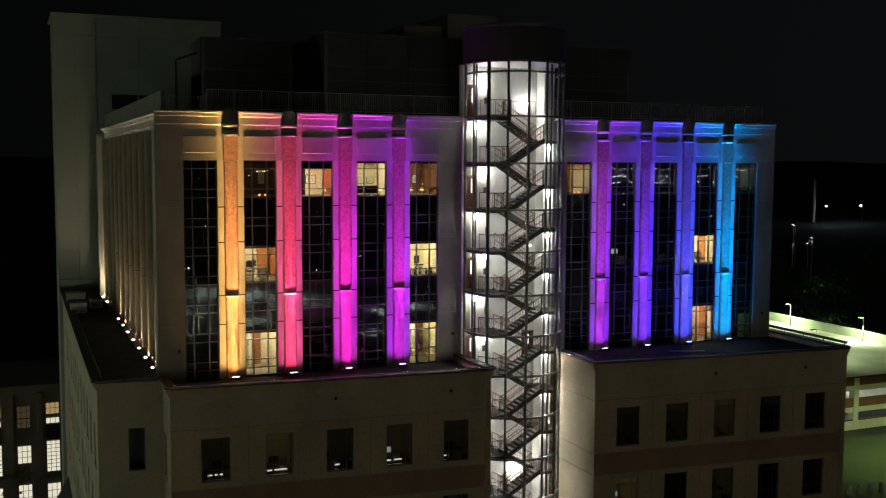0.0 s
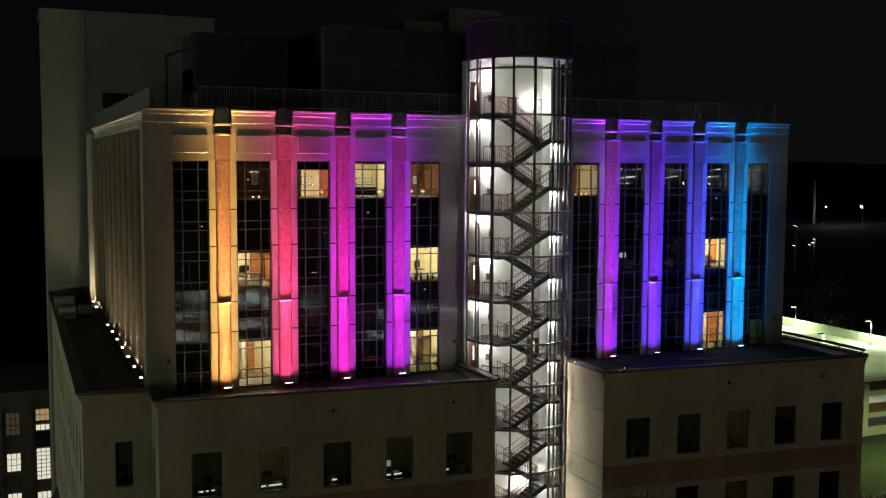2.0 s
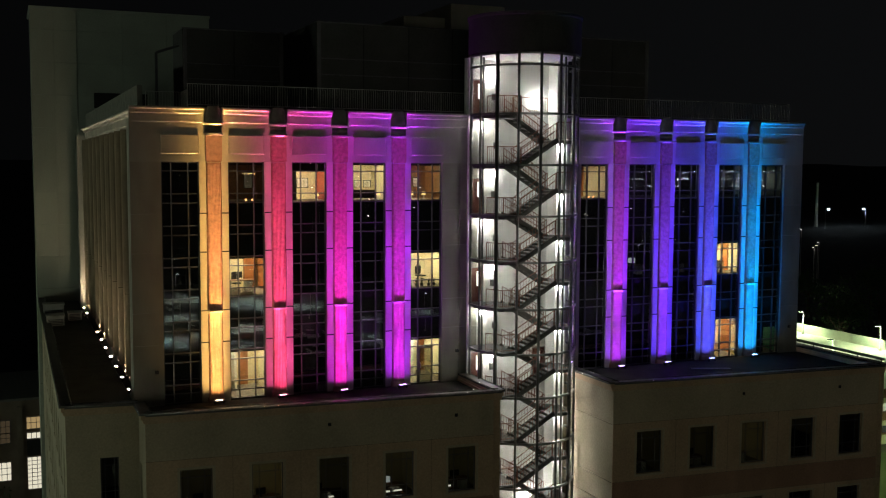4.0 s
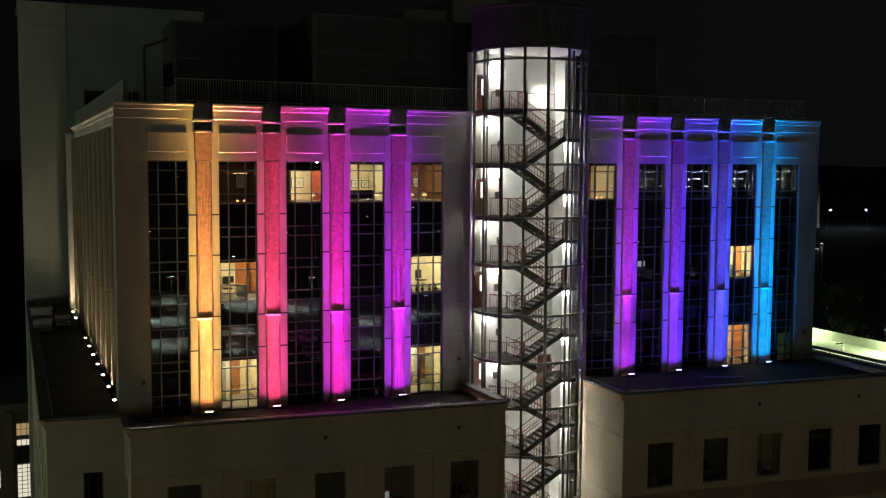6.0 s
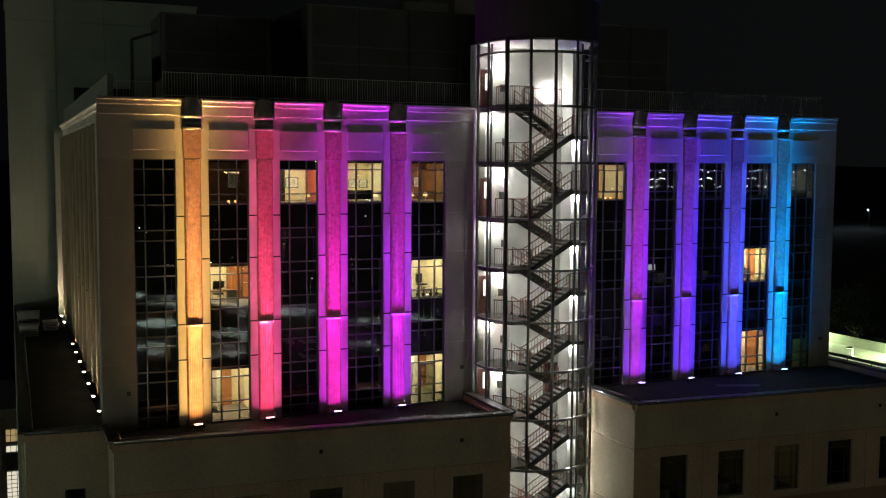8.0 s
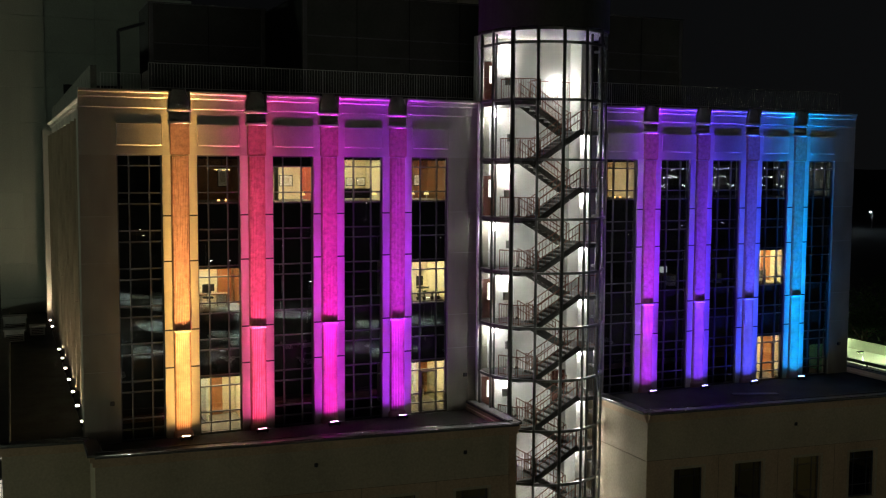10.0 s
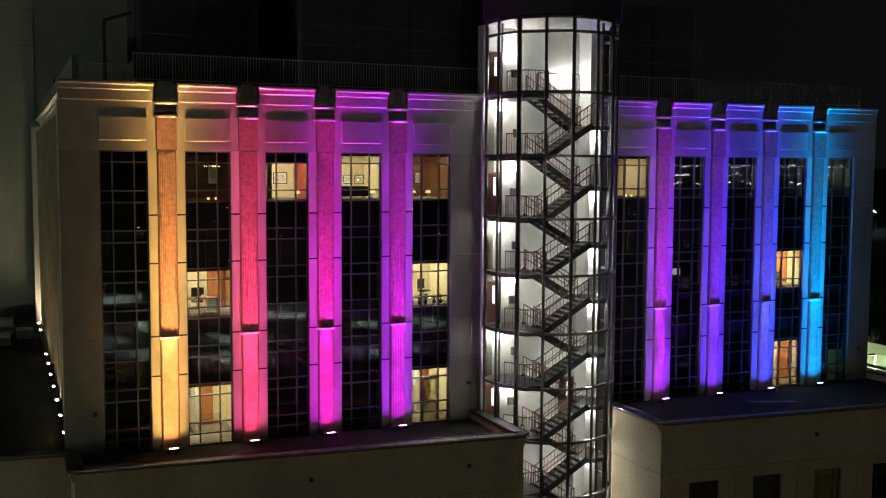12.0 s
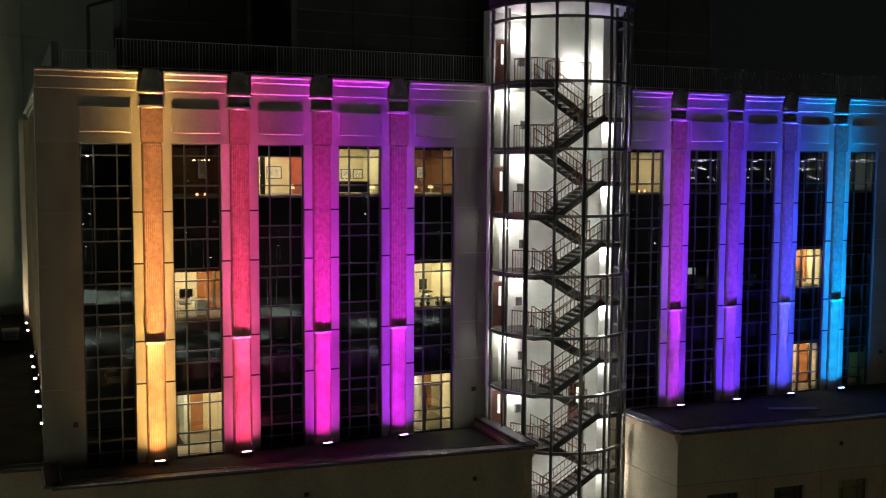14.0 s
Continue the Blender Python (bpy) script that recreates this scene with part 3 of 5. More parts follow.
# left wing: front, return and long side
wl, m = skew_wall(base, (4.32, 61.95), (7.95, 61.5), -4, 16.9, [(1.68, 2.62, zt + 0.2 - WH, zt + 0.2) for zt in TOPS], 0.4, BASE_PALE)
for zt in TOPS:
    base_window(base, m, 1.68, 2.62, zt + 0.2 - WH, zt + 0.2)
wl, m = skew_wall(base, (7.95, 61.5), (7.95, front_line(7.95)), 0, 16.9, [(0.45, 1.3, zt - WH, zt) for zt in TOPS], 0.4, BASE_PALE)
for zt in TOPS:
    base_window(base, m, 0.45, 1.3, zt - WH, zt)
side = [(108.35 - 64.0 - 3.55 * i - 1.0, 108.35 - 64.0 - 3.55 * i, zt - WH, zt) for i in range(11) for zt in TOPS]
wl, m = skew_wall(base, (4.63, 108.3), (4.32, 61.95), -17, 16.9, side, 0.4, BASE_PALE)
for h in side:
    base_window(base, m, *h)
# returns beside the glass tower, right side
skew_wall(base, (27.05, front_line(27.05)), (27.05, 62.4), 0, 16.9, [], 0.4, BASE)
skew_wall(base, (34.05, 62.4), (34.1, front_line(34.1)), 0, 16.9, [], 0.4, BASE_PALE)
skew_wall(base, (53.3, front_line(53.3)), (53.3, 80.0), 0, 16.9, [], 0.4, BASE)
# near-black floors inside, rooms' shade in the colour, so that windows look into rooms
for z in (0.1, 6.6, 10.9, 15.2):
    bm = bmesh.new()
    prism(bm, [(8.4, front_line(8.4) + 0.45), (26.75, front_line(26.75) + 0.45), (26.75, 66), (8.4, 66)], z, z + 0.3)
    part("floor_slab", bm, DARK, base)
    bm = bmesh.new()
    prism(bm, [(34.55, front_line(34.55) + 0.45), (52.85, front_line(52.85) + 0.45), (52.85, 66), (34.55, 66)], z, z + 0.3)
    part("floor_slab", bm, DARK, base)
# terrace decks
bm = bmesh.new()
prism(bm, [(8.0, front_line(8.0) + 0.3), (27.1, front_line(27.1) + 0.3), (27.1, 62.0), (8.0, 62.0)], 16.4, TERRACE)
part("terrace_deck", bm, ROOFING, base, "dark roofing terrace")
bm = bmesh.new()
prism(bm, [(34.2, front_line(34.2) + 0.3), (53.0, front_line(53.0) + 0.3), (53.0, 80), (52.5, 80), (52.5, 62.0), (34.2, 62.0)], 16.4, TERRACE)
part("terrace_deck", bm, ROOFING, base, "dark roofing terrace")
bm = bmesh.new()
prism(bm, [(4.6, 62.2), (7.9, 61.8), (7.9, 108.3), (4.75, 108.3)], 16.4, TERRACE)
part("terrace_deck", bm, ROOFING, base, "dark roofing terrace")


# parapet coping along a run
def coping(p, q, out=0.3, w=0.66):
    p, q = Vector((*p, 0)), Vector((*q, 0))
    ln = (q - p).length
    m = pose(p.x, p.y, 0, 0, 0, math.degrees(math.atan2(q.y - p.y, q.x - p.x)))
    boxes("parapet", BASE, base, [(0, 0.0, 16.9, ln, 0.34, PAR - 0.1)], m=m)
    n = max(1, round(ln / 3.0))
    for i in range(n):
        boxes("coping", COPING, base, [(ln * i / n + 0.004, -out, PAR - 0.1, ln * (i + 1) / n - 0.004, w - out, PAR)], "metal parapet coping", m)
    for y in (-out + 0.03, w - out - 0.03):
        bm = bmesh.new()
        tube(bm, (0, y, PAR + 0.022), (ln, y, PAR + 0.022), 0.024, 10)
        part("edge_trim", bm, TRIM, base, "bright metal edge trim", m, True)
    boxes("drip_mould", BASE, base, [(0, -0.1, 16.66, ln, 0.02, 16.84)], m=m)
    boxes("drip_mould", BASE, base, [(0, -0.2, 16.845, ln, -0.002, PAR - 0.102)], m=m)


coping((7.95, front_line(7.95)), (27.05, front_line(27.05)))
coping((34.1, front_line(34.1)), (53.3, front_line(53.3)))
coping((4.32, 61.95), (7.9, 61.5))
coping((4.63, 108.3), (4.32, 61.95))
coping((7.95, 61.5), (7.95, front_line(7.95)))
coping((27.05, front_line(27.05)), (27.05, 62.0))
coping((34.05, 62.0), (34.1, front_line(34.1)))
coping((53.3, front_line(53.3)), (53.3, 80.0))

# ---- tall service shaft at the back ----
shaft = thing("service_shaft", "tall plain beige stone shaft rising behind the roof", "tower")
SY = 108.4
for z0 in range(-18, 45, 3):
    z1 = min(z0 + 2.994, 43.9)
    for xa, xb in ((4.33, 6.3), (6.32, 8.3)):
        boxes("panel", SHAFT_LIGHT, shaft, [(xa, SY, z0 + 0.03, xb, SY + 0.2, z1)])
    for xa, xb in ((8.32, 12.4), (12.42, 16.5), (16.52, 20.6)):
        boxes("panel", SHAFT, shaft, [(xa, SY + 0.08, z0 + 0.03, xb, SY + 0.3, z1)])
    boxes("panel", SHAFT_LIGHT, shaft, [(4.34, SY + 0.21, z0 + 0.006, 4.6, SY + 4.5, z1)])
boxes("core", SHAFT, shaft, [(4.4, SY + 0.15, -18, 8.26, SY + 4.4, 43.8)])
boxes("core", SHAFT, shaft, [(8.27, SY + 0.2, -18, 20.56, SY + 8.4, 43.8)])
bm = bmesh.new()
prism(bm, [(4.25, SY - 0.06), (20.66, SY - 0.06), (20.66, SY + 8.5), (4.25, SY + 8.5)], 43.905, 44.1)
part("cap", bm, SHAFT, shaft)
for xa, xb in ((9.75, 12.2), (12.35, 14.6)):
    boxes("opening", BLACK, shaft, [(xa, SY + 0.0, 34.9, xb, SY + 0.075, 36.35)], "dark louvred opening")
# round scuppers and joints of the base front
for x in (17.35, 24.45, 42.9, 49.9):
    y = front_line(x)
    sc = thing("scupper", "small dark drain spout in the wall", "drain", "wall scuppers", m=pose(x, y, 15.95))
    bm = bmesh.new()
    lathe(bm, [(0.0, -0.09), (0.075, -0.09), (0.09, -0.07), (0.09, 0.07), (0.075, 0.09), (0.0, 0.09)], n=12)
    part("spout", bm, BLACK, sc)
for p, q, xs, w in runs:
    ang = math.degrees(math.atan2(q[1] - p[1], q[0] - p[0]))
    ln = math.hypot(q[0] - p[0], q[1] - p[1])
    m = pose(p[0], p[1], 0, 0, 0, ang)
    for z in (14.66, 11.17, 9.78, 6.5):
        boxes("joint", JOINT, base, [(0.01, -0.004, z, ln - 0.01, 0.001, z + 0.02)], m=m)
    for x in xs[1:]:
        u = (x - p[0]) / math.cos(TILT) - 1.0
        boxes("joint", JOINT, base, [(u, -0.0045, 6.9, u + 0.02, 0.001, 16.6)], m=m)

for p, q, xs, w in runs:
    ang = math.degrees(math.atan2(q[1] - p[1], q[0] - p[0]))
    ln = math.hypot(q[0] - p[0], q[1] - p[1])
    for za, zb in ((9.805, 11.165), (5.1, 6.495)):
        boxes("stone_band", BASE_BAND, base, [(0.012, -0.007, za, ln - 0.012, 0.002, zb)], "darker brown stone band", pose(p[0], p[1], 0, 0, 0, ang))
    boxes("upper_course", BASE_PALE, base, [(0.012, -0.006, 14.685, ln - 0.012, 0.002, 16.655)], "paler stone course under the parapet", pose(p[0], p[1], 0, 0, 0, ang))
# joints of the return wall beside the glass tower
for z in (14.66, 11.17, 9.78, 6.5):
    boxes("joint", JOINT, base, [(34.05, front_line(34.1) + 0.05, z, 34.0965, 62.0, z + 0.02)], m=pose(-0.012, 0, 0))


# ---- glass stair tower ----
TX, TY, TR = TOWER
tower = thing("stair_tower", "round glazed stair tower brightly lit inside", "tower")
RINGS = [35.45, 32.7, 29.78, 26.85, 24.2, 21.47, 18.85, 16.3, 13.6, 10.9, 8.2, 5.5, 2.8]
POSTS = [-102 + 23 * k for k in range(9)]


def round_at(a, r):
    return TX + r * math.sin(radians(a)), TY - r * math.cos(radians(a))


for k, a in enumerate(POSTS):
    bm = bmesh.new()
    x, y = round_at(a, TR + 0.02)
    tube(bm, (x, y, 0), (x, y, 36.2), (0.115 if k == 2 else 0.085) if k % 2 == 0 else 0.07, 10)
    part("post", bm, DARK_STEEL, tower, "round dark steel post", smooth=True)
for a in (-83, 29, 57):
    bm = bmesh.new()
    x, y = round_at(a, TR - 0.32)
    tube(bm, (x, y, 0), (x, y, 36.0), 0.06, 10)
    part("post", bm, DARK_STEEL, tower, "round dark steel post", smooth=True)
for z in RINGS + [36.1]:
    bm = bmesh.new()
    lathe(bm, [(TR - 0.08, z - 0.06), (TR + 0.07, z - 0.06), (TR + 0.07, z + 0.06), (TR - 0.08, z + 0.06), (TR - 0.08, z - 0.06)], -112, 92, 60, TX, TY)
    part("ring", bm, DARK_STEEL, tower, "dark steel ring beam")
levels = [0.0] + sorted(RINGS + [36.1])
for z0, z1 in zip(levels, levels[1:]):
    for a in POSTS[:-1]:
        bm = bmesh.new()
        lathe(bm, [(TR - 0.008, z0 + 0.06), (TR + 0.008, z0 + 0.06), (TR + 0.008, z1 - 0.06), (TR - 0.008, z1 - 0.06), (TR - 0.008, z0 + 0.06)], a + 0.8, a + 22.2, 5, TX, TY)
        part("pane", bm, GLASS_CLEAR, tower).visible_shadow = False
# drum on top
bm = bmesh.new()
lathe(bm, [(0.0, 36.2), (TR + 0.16, 36.2), (TR + 0.16, 38.2), (TR + 0.22, 38.25), (TR + 0.22, 38.4), (0.0, 38.45)], 0, 360, 64, TX, TY)
part("crown", bm, SCREEN, tower, "dark metal drum on top", smooth=False)
bm = bmesh.new()
lathe(bm, [(0.0, 36.05), (TR - 0.1, 36.05)], 0, 360, 48, TX, TY)
part("soffit", bm, WHITE, tower)
# white walls behind the stair
WY = 62.05
boxes("core_wall", WHITE, tower, [(27.15, WY, 0, 33.5, WY + 0.3, 36.1)])
boxes("side_wall", WHITE, tower, [(32.7, 60.9, 0, 33.4, WY - 0.01, 36.1)])
boxes("side_wall", WHITE, tower, [(27.22, 61.85, 0, 27.4, WY - 0.01, 36.1)])


for x, z in [(27.5, z) for z in RINGS[1::2]] + [(31.8, 16.3)]:
    d = thing("stair_door", "brown-red door with a narrow glass light", "door", "stair doors", m=pose(x, WY - 0.06, z))
    boxes("leaf", DOOR_BROWN, d, [(0, 0, 0.02, 0.78, 0.05, 2.1)])
    put("door_frame", frame_mesh("door_frame", STEEL, -0.06, 0, 0.84, 2.16, 0.055, -0.02, 0.058), d)
    boxes("vision_light", glow("door_glass", (1.0, 0.95, 0.85), 2.0), d, [(0.38, -0.012, 1.0, 0.5, -0.002, 1.9)], "lit glass strip")
    boxes("handle", BRIGHT_STEEL, d, [(0.53, -0.05, 0.98, 0.58, -0.002, 1.05)])


for i, z in enumerate(RINGS[1:-1]):
    c = thing("wall_cabinet", "small grey cabinet on the stair wall", "cabinet", "stair wall cabinets", m=pose(29.1 if i % 2 else 28.95, WY - 0.12, z + 1.15))
    boxes("case", STEEL, c, [(-0.14, 0, -0.2, 0.14, 0.118, 0.2)])
    boxes("cabinet_door", DARK_STEEL, c, [(-0.12, -0.012, -0.18, 0.12, -0.002, 0.18)])


# flight of steps with stringers and rails; rises along +x from the origin
def flight(rise, run, width):
    n = 8
    f = new("stair_flight")
    for i in range(n):
        boxes("tread", STEEL, f, [(run * i / n, 0.04, rise * (i + 1) / n - 0.05, run * (i + 1) / n + 0.03, width - 0.04, rise * (i + 1) / n)])
        boxes("riser", STAIR_STEEL, f, [(run * i / n + 0.005, 0.04, rise * i / n - 0.04, run * i / n + 0.02, width - 0.04, rise * (i + 1) / n - 0.052)])
    ang = math.atan2(rise, run)
    ln = math.hypot(rise, run)
    for y in (0.0, width - 0.04):
        m = pose(0, y, 0, 0, -math.degrees(ang), 0)
        bm = bmesh.new()
        box(bm, -0.12, 0, -0.18, ln + 0.12, 0.04, 0.1)
        part("stringer", bm, STAIR_STEEL, f, m=m)
        bm = bmesh.new()
        for hgt in (0.92, 0.5):
            tube(bm, (0, y + 0.02, hgt + 0.08), (run, y + 0.02, rise + hgt + 0.08), 0.025)
        part("handrail", bm, RAIL, f)
        for i in range(0, 13):
            t = i / 12
            bm = bmesh.new()
            tube(bm, (run * t, y + 0.02, rise * t), (run * t, y + 0.02, rise * t + 1.0), 0.022 if i % 12 == 0 else 0.011, 5)
            part("baluster", bm, RAIL, f)
    return f


def guard(parent, p, q, z):
    """Landing guard rail with pickets."""
    p, q = Vector((*p, z)), Vector((*q, z))
    up = Vector((0, 0, 1))
    bm = bmesh.new()
    tube(bm, p + up * 1.05, q + up * 1.05, 0.026)
    tube(bm, p + up * 0.12, q + up * 0.12, 0.015)
    n = max(2, round((q - p).length / 0.14))
    for i in range(n + 1):
        c = p.lerp(q, i / n)
        tube(bm, c, c + up * 1.05, 0.024 if i in (0, n) else 0.010, 5)
    return part("guard_rail", bm, RAIL, parent)


X0, X1 = 29.25, 31.55
for i, (zt, zb) in enumerate(zip(RINGS[1:], RINGS[2:])):
    rise = (zt - zb) / 2
    zm = zb + rise
    a = flight(rise, X1 - X0, 1.05)
    a.matrix_basis = pose(X0, 58.95, zb)
    tagged(a, "steel stair flight with brown railings", "stairs", "tower stair flights")
    b = flight(rise, X1 - X0, 1.05)
    b.matrix_basis = pose(X1, 61.25, zm, 0, 0, 180)
    tagged(b, "steel stair flight with brown railings", "stairs", "tower stair flights")
    ld = thing("stair_landing", "steel stair landing with guard rails", "stairs", "tower stair landings")
    bm = bmesh.new()
    prism(bm, [(X1, 58.95), (32.75, 58.95), (33.1, 60.0), (33.1, 61.3), (X1, 61.3)], zm - 0.2, zm)
    part("deck", bm, STAIR_STEEL, ld)
    guard(ld, (X1 + 0.05, 58.98), (32.7, 58.98), zm)
for i, zt in enumerate(RINGS[1:]):
    ld = thing("stair_landing", "steel stair landing with guard rails", "stairs", "tower stair landings")
    bm = bmesh.new()
    prism(bm, [(27.6, 60.0), (28.2, 58.95), (X0, 58.95), (X0, 61.3), (X0, WY - 0.02), (27.42, WY - 0.02), (27.42, 60.3)], zt - 0.22, zt)
    part("deck", bm, STAIR_STEEL, ld)
    guard(ld, (28.15, 59.0), (X0 - 0.05, 59.0), zt)
    guard(ld, (27.6, 60.05), (28.15, 59.0), zt)
    if i == 0:
        guard(ld, (X0, 59.0), (X0, 60.0), zt)
        guard(ld, (X0, 60.1), (X1, 60.1), zt)

# ---- roof railings ----
def roof_rail(p, q, z, pitch=1.65):
    p, q = Vector((*p, z)), Vector((*q, z))
    up = Vector((0, 0, 1))
    r = thing("roof_railing", "thin metal railing along the roof edge", "railing")
    n = max(1, round((q - p).length / pitch))
    for i in range(n + 1):
        bm = bmesh.new()
        c = p.lerp(q, i / n)
        tube(bm, c - up * 0.02, c + up * 1.25, 0.022)
        part("post", bm, GALVANISED, r)
    for hgt in (1.25, 0.15):
        bm = bmesh.new()
        tube(bm, p + up * hgt, q + up * hgt, 0.018)
        part("rail", bm, GALVANISED, r)
    bm = bmesh.new()
    tube(bm, (0, 0, 0.15), (0, 0, 1.25), 0.009, 4)
    picket_me = mesh_of(bm, "picket", GALVANISED)
    for i in range(n):
        for j in range(1, 12):
            put("picket", picket_me, r, Matrix.Translation(p.lerp(q, (i + j / 12) / n)))


roof_rail((10.9, 62.4), (27.3, 62.4), 32.79)
roof_rail((33.9, 62.4), (51.9, 62.4), 32.79)
roof_rail((10.9, 62.5), (10.9, 64.6), 32.47)
roof_rail((9.0, 64.6), (10.8, 64.6), 32.47)


# ---- plant screens on the roof ----
def plant_screen(x0, y0, x1, y1, z0, z1, label):
    s = thing("plant_screen", label, "screen", "roof plant screens")
    boxes("cladding", SCREEN, s, [(x0, y0, z0, x1, y1, z1)])
    for x in (x0 + 0.05, x1 - 0.25):
        boxes("post", MULLION, s, [(x, y0 - 0.06, z0, x + 0.2, y0 - 0.003, z1)])
    n = max(1, round((x1 - x0) / 3))
    for i in range(1, n):
        x = x0 + (x1 - x0) * i / n
        boxes("seam", BLACK, s, [(x - 0.03, y0 - 0.03, z0, x + 0.03, y0 - 0.003, z1)])
    for f in (0.45, 0.62):
        boxes("rail", MULLION, s, [(x0 + 0.3, y0 - 0.03, z0 + (z1 - z0) * f, x1 - 0.3, y0 - 0.003, z0 + (z1 - z0) * f + 0.06)])
    boxes("cap", MULLION, s, [(x0 - 0.02, y0 - 0.08, z1 + 0.003, x1 + 0.02, y1, z1 + 0.06)])


plant_screen(12.0, 70.7, 18.3, 74.5, 32.45, 38.0, "dark metal plant screen set back on the roof")
plant_screen(18.35, 63.4, 40.9, 88, 32.45, 37.85, "dark metal plant screen on the roof")
boxes("stair_head", STONE, thing("roof_penthouse", "plain beige stone penthouse on the roof", "penthouse"), [(29.6, 70, 32.45, 33.6, 78, 40.55)])
boxes("lift_head", STONE, thing("roof_penthouse", "plain beige stone penthouse on the roof", "penthouse"), [(26.6, 71, 32.45, 29.59, 78, 39.7)])

# bent pipe and ladder rails beside the set-back screen
pp = thing("roof_pipe", "bent pipe rising beside the plant screen", "pipe")
bm = bmesh.new()
tube(bm, (10.6, 72.0, 32.45), (10.6, 72.0, 36.6), 0.09, 8)
part("riser_pipe", bm, MULLION, pp)
bm = bmesh.new()
tube(bm, (10.6, 72.0, 36.6), (12.0, 72.0, 37.1), 0.09, 8)
part("bend", bm, MULLION, pp)

# ---- parking garage ----
gar = thing("parking_garage", "concrete parking garage with brown brick bands and lit decks", "garage")
GX0, GX1, GY0, GY1 = 80.0, 107.0, 87.0, 170.0
boxes("roof_deck", CONCRETE, gar, [(GX0, GY0, 5.6, GX1, GY1, 5.95)], "pale lit concrete roof deck")
boxes("parapet", CONCRETE, gar, [(GX1 - 0.3, GY0, 5.95, GX1, GY1, 7.2)])
boxes("parapet", BRICK, gar, [(GX0, GY0 - 0.25, 5.05, GX1, GY0, 6.02)], "brown brick band")
boxes("parapet", BRICK, gar, [(GX0, GY0, 5.96, GX0 + 0.3, GY1, 7.0)], "brown brick band")
boxes("spandrel", CONCRETE, gar, [(GX0, GY0 - 0.22, 4.45, GX1, GY0 - 0.02, 5.045)])
boxes("spandrel", BRICK, gar, [(GX0, GY0 - 0.25, 2.6, GX1, GY0 - 0.01, 3.6)], "brown brick band")
boxes("spandrel", CONCRETE, gar, [(GX0, GY0 - 0.22, 2.0, GX1, GY0 - 0.02, 2.595)])
boxes("deck", CONCRETE, gar, [(GX0, GY0, 2.7, GX1, GY1, 3.0)])
boxes("plinth", CONCRETE, gar, [(GX0, GY0 - 0.25, 0, GX1, GY0, 1.0)])
boxes("ledge", BRICK, gar, [(GX0, GY0 - 0.2, 1.005, GX1, GY0, 1.2)])
boxes("back_wall", CONCRETE, gar, [(GX0, GY0 + 9, 0, GX1, GY0 + 9.3, 5.6)])
for i in range(5):
    boxes("pillar", CONCRETE, gar, [(GX0 + 0.1 + 6.6 * i, GY0 - 0.3, 0, GX0 + 0.8 + 6.6 * i, GY0 + 0.5, 5.9)])
deck_glow = glow("deck_lamp", (0.9, 0.95, 1.0), 38)
for z in (5.55, 2.65):
    for i in range(4):
        boxes("deck_lamp", deck_glow, gar, [(GX0 + 3 + 6.6 * i, GY0 + 3.0, z - 0.09, GX0 + 4.6 + 6.6 * i, GY0 + 3.25, z)], "glowing deck lamp")


def lamp_post(x, y, base_z, hgt, colour, watts, label, arm=(-0.9, 0.0), group="street lamps", degrees=165, lens=40, radius=0.15, bare=False, deep=0.038):
    """Street lamp: foot, tapered pole, arm, head and glowing lens, with the light that it throws."""
    t = thing("street_lamp", label, "street lamp", group, m=pose(x, y, base_z))
    bm = bmesh.new()
    lathe(bm, [(0.0, 0), (0.22, 0), (0.22, 0.25), (0.12, 0.4), (0.0, 0.4)], n=12)
    part("foot", bm, CONCRETE, t)
    bm = bmesh.new()
    tube(bm, (0, 0, 0.3), (0, 0, hgt), 0.09, 8, 0.05)
    part("pole", bm, GALVANISED, t)
    bm = bmesh.new()
    tube(bm, (0, 0, hgt - 0.05), (arm[0], arm[1], hgt + 0.1), 0.04, 6)
    part("arm", bm, GALVANISED, t)
    boxes("head", BLACK, t, [(arm[0] - 0.35, arm[1] - 0.18, hgt + 0.06, arm[0] + 0.35, arm[1] + 0.18, hgt + 0.2)])
    boxes("lens", glow("lamp_lens", colour, lens), t, [(arm[0] - 0.3, arm[1] - 0.15, hgt + 0.058 - deep, arm[0] + 0.3, arm[1] + 0.15, hgt + 0.058)], "glowing lamp lens")
    if bare:
        point("lamp_light", (x + arm[0], y + arm[1], base_z + hgt - 0.25), colour, watts, radius)
    elif watts:
        spot("lamp_light", pose(x + arm[0], y + arm[1], base_z + hgt - 0.05), colour, watts, degrees, 0.3, radius)


# garage roof lamps along its far parapet
GREENISH = (0.76, 1.0, 0.56)
for y in (104.5, 118.5, 133.0):
    lamp_post(GX1 - 1.2, y, 5.95, 3.2, GREENISH, 3300, "short steel lamp post on the garage roof", (-0.5, 0), "garage roof lamps", lens=10)
    lamp_post(GX1 - 15.0, y - 6, 5.95, 3.2, GREENISH, 3400, "short steel lamp post on the garage roof", (-0.5, 0), "garage roof lamps", lens=3)
# car park in front of the building, under and behind the flight
SODIUM = (1.0, 0.96, 0.70)
for j, (y, hgt) in enumerate(((-74, 14), (-124, 30))):
    for i in range(4):
        lamp_post(-34 + 10 * j + 48 * i, y, 0, hgt, SODIUM, 3000, "tall steel car park lamp", (0, 1.2), "car park lamps", 176, 4, 0.12, True)
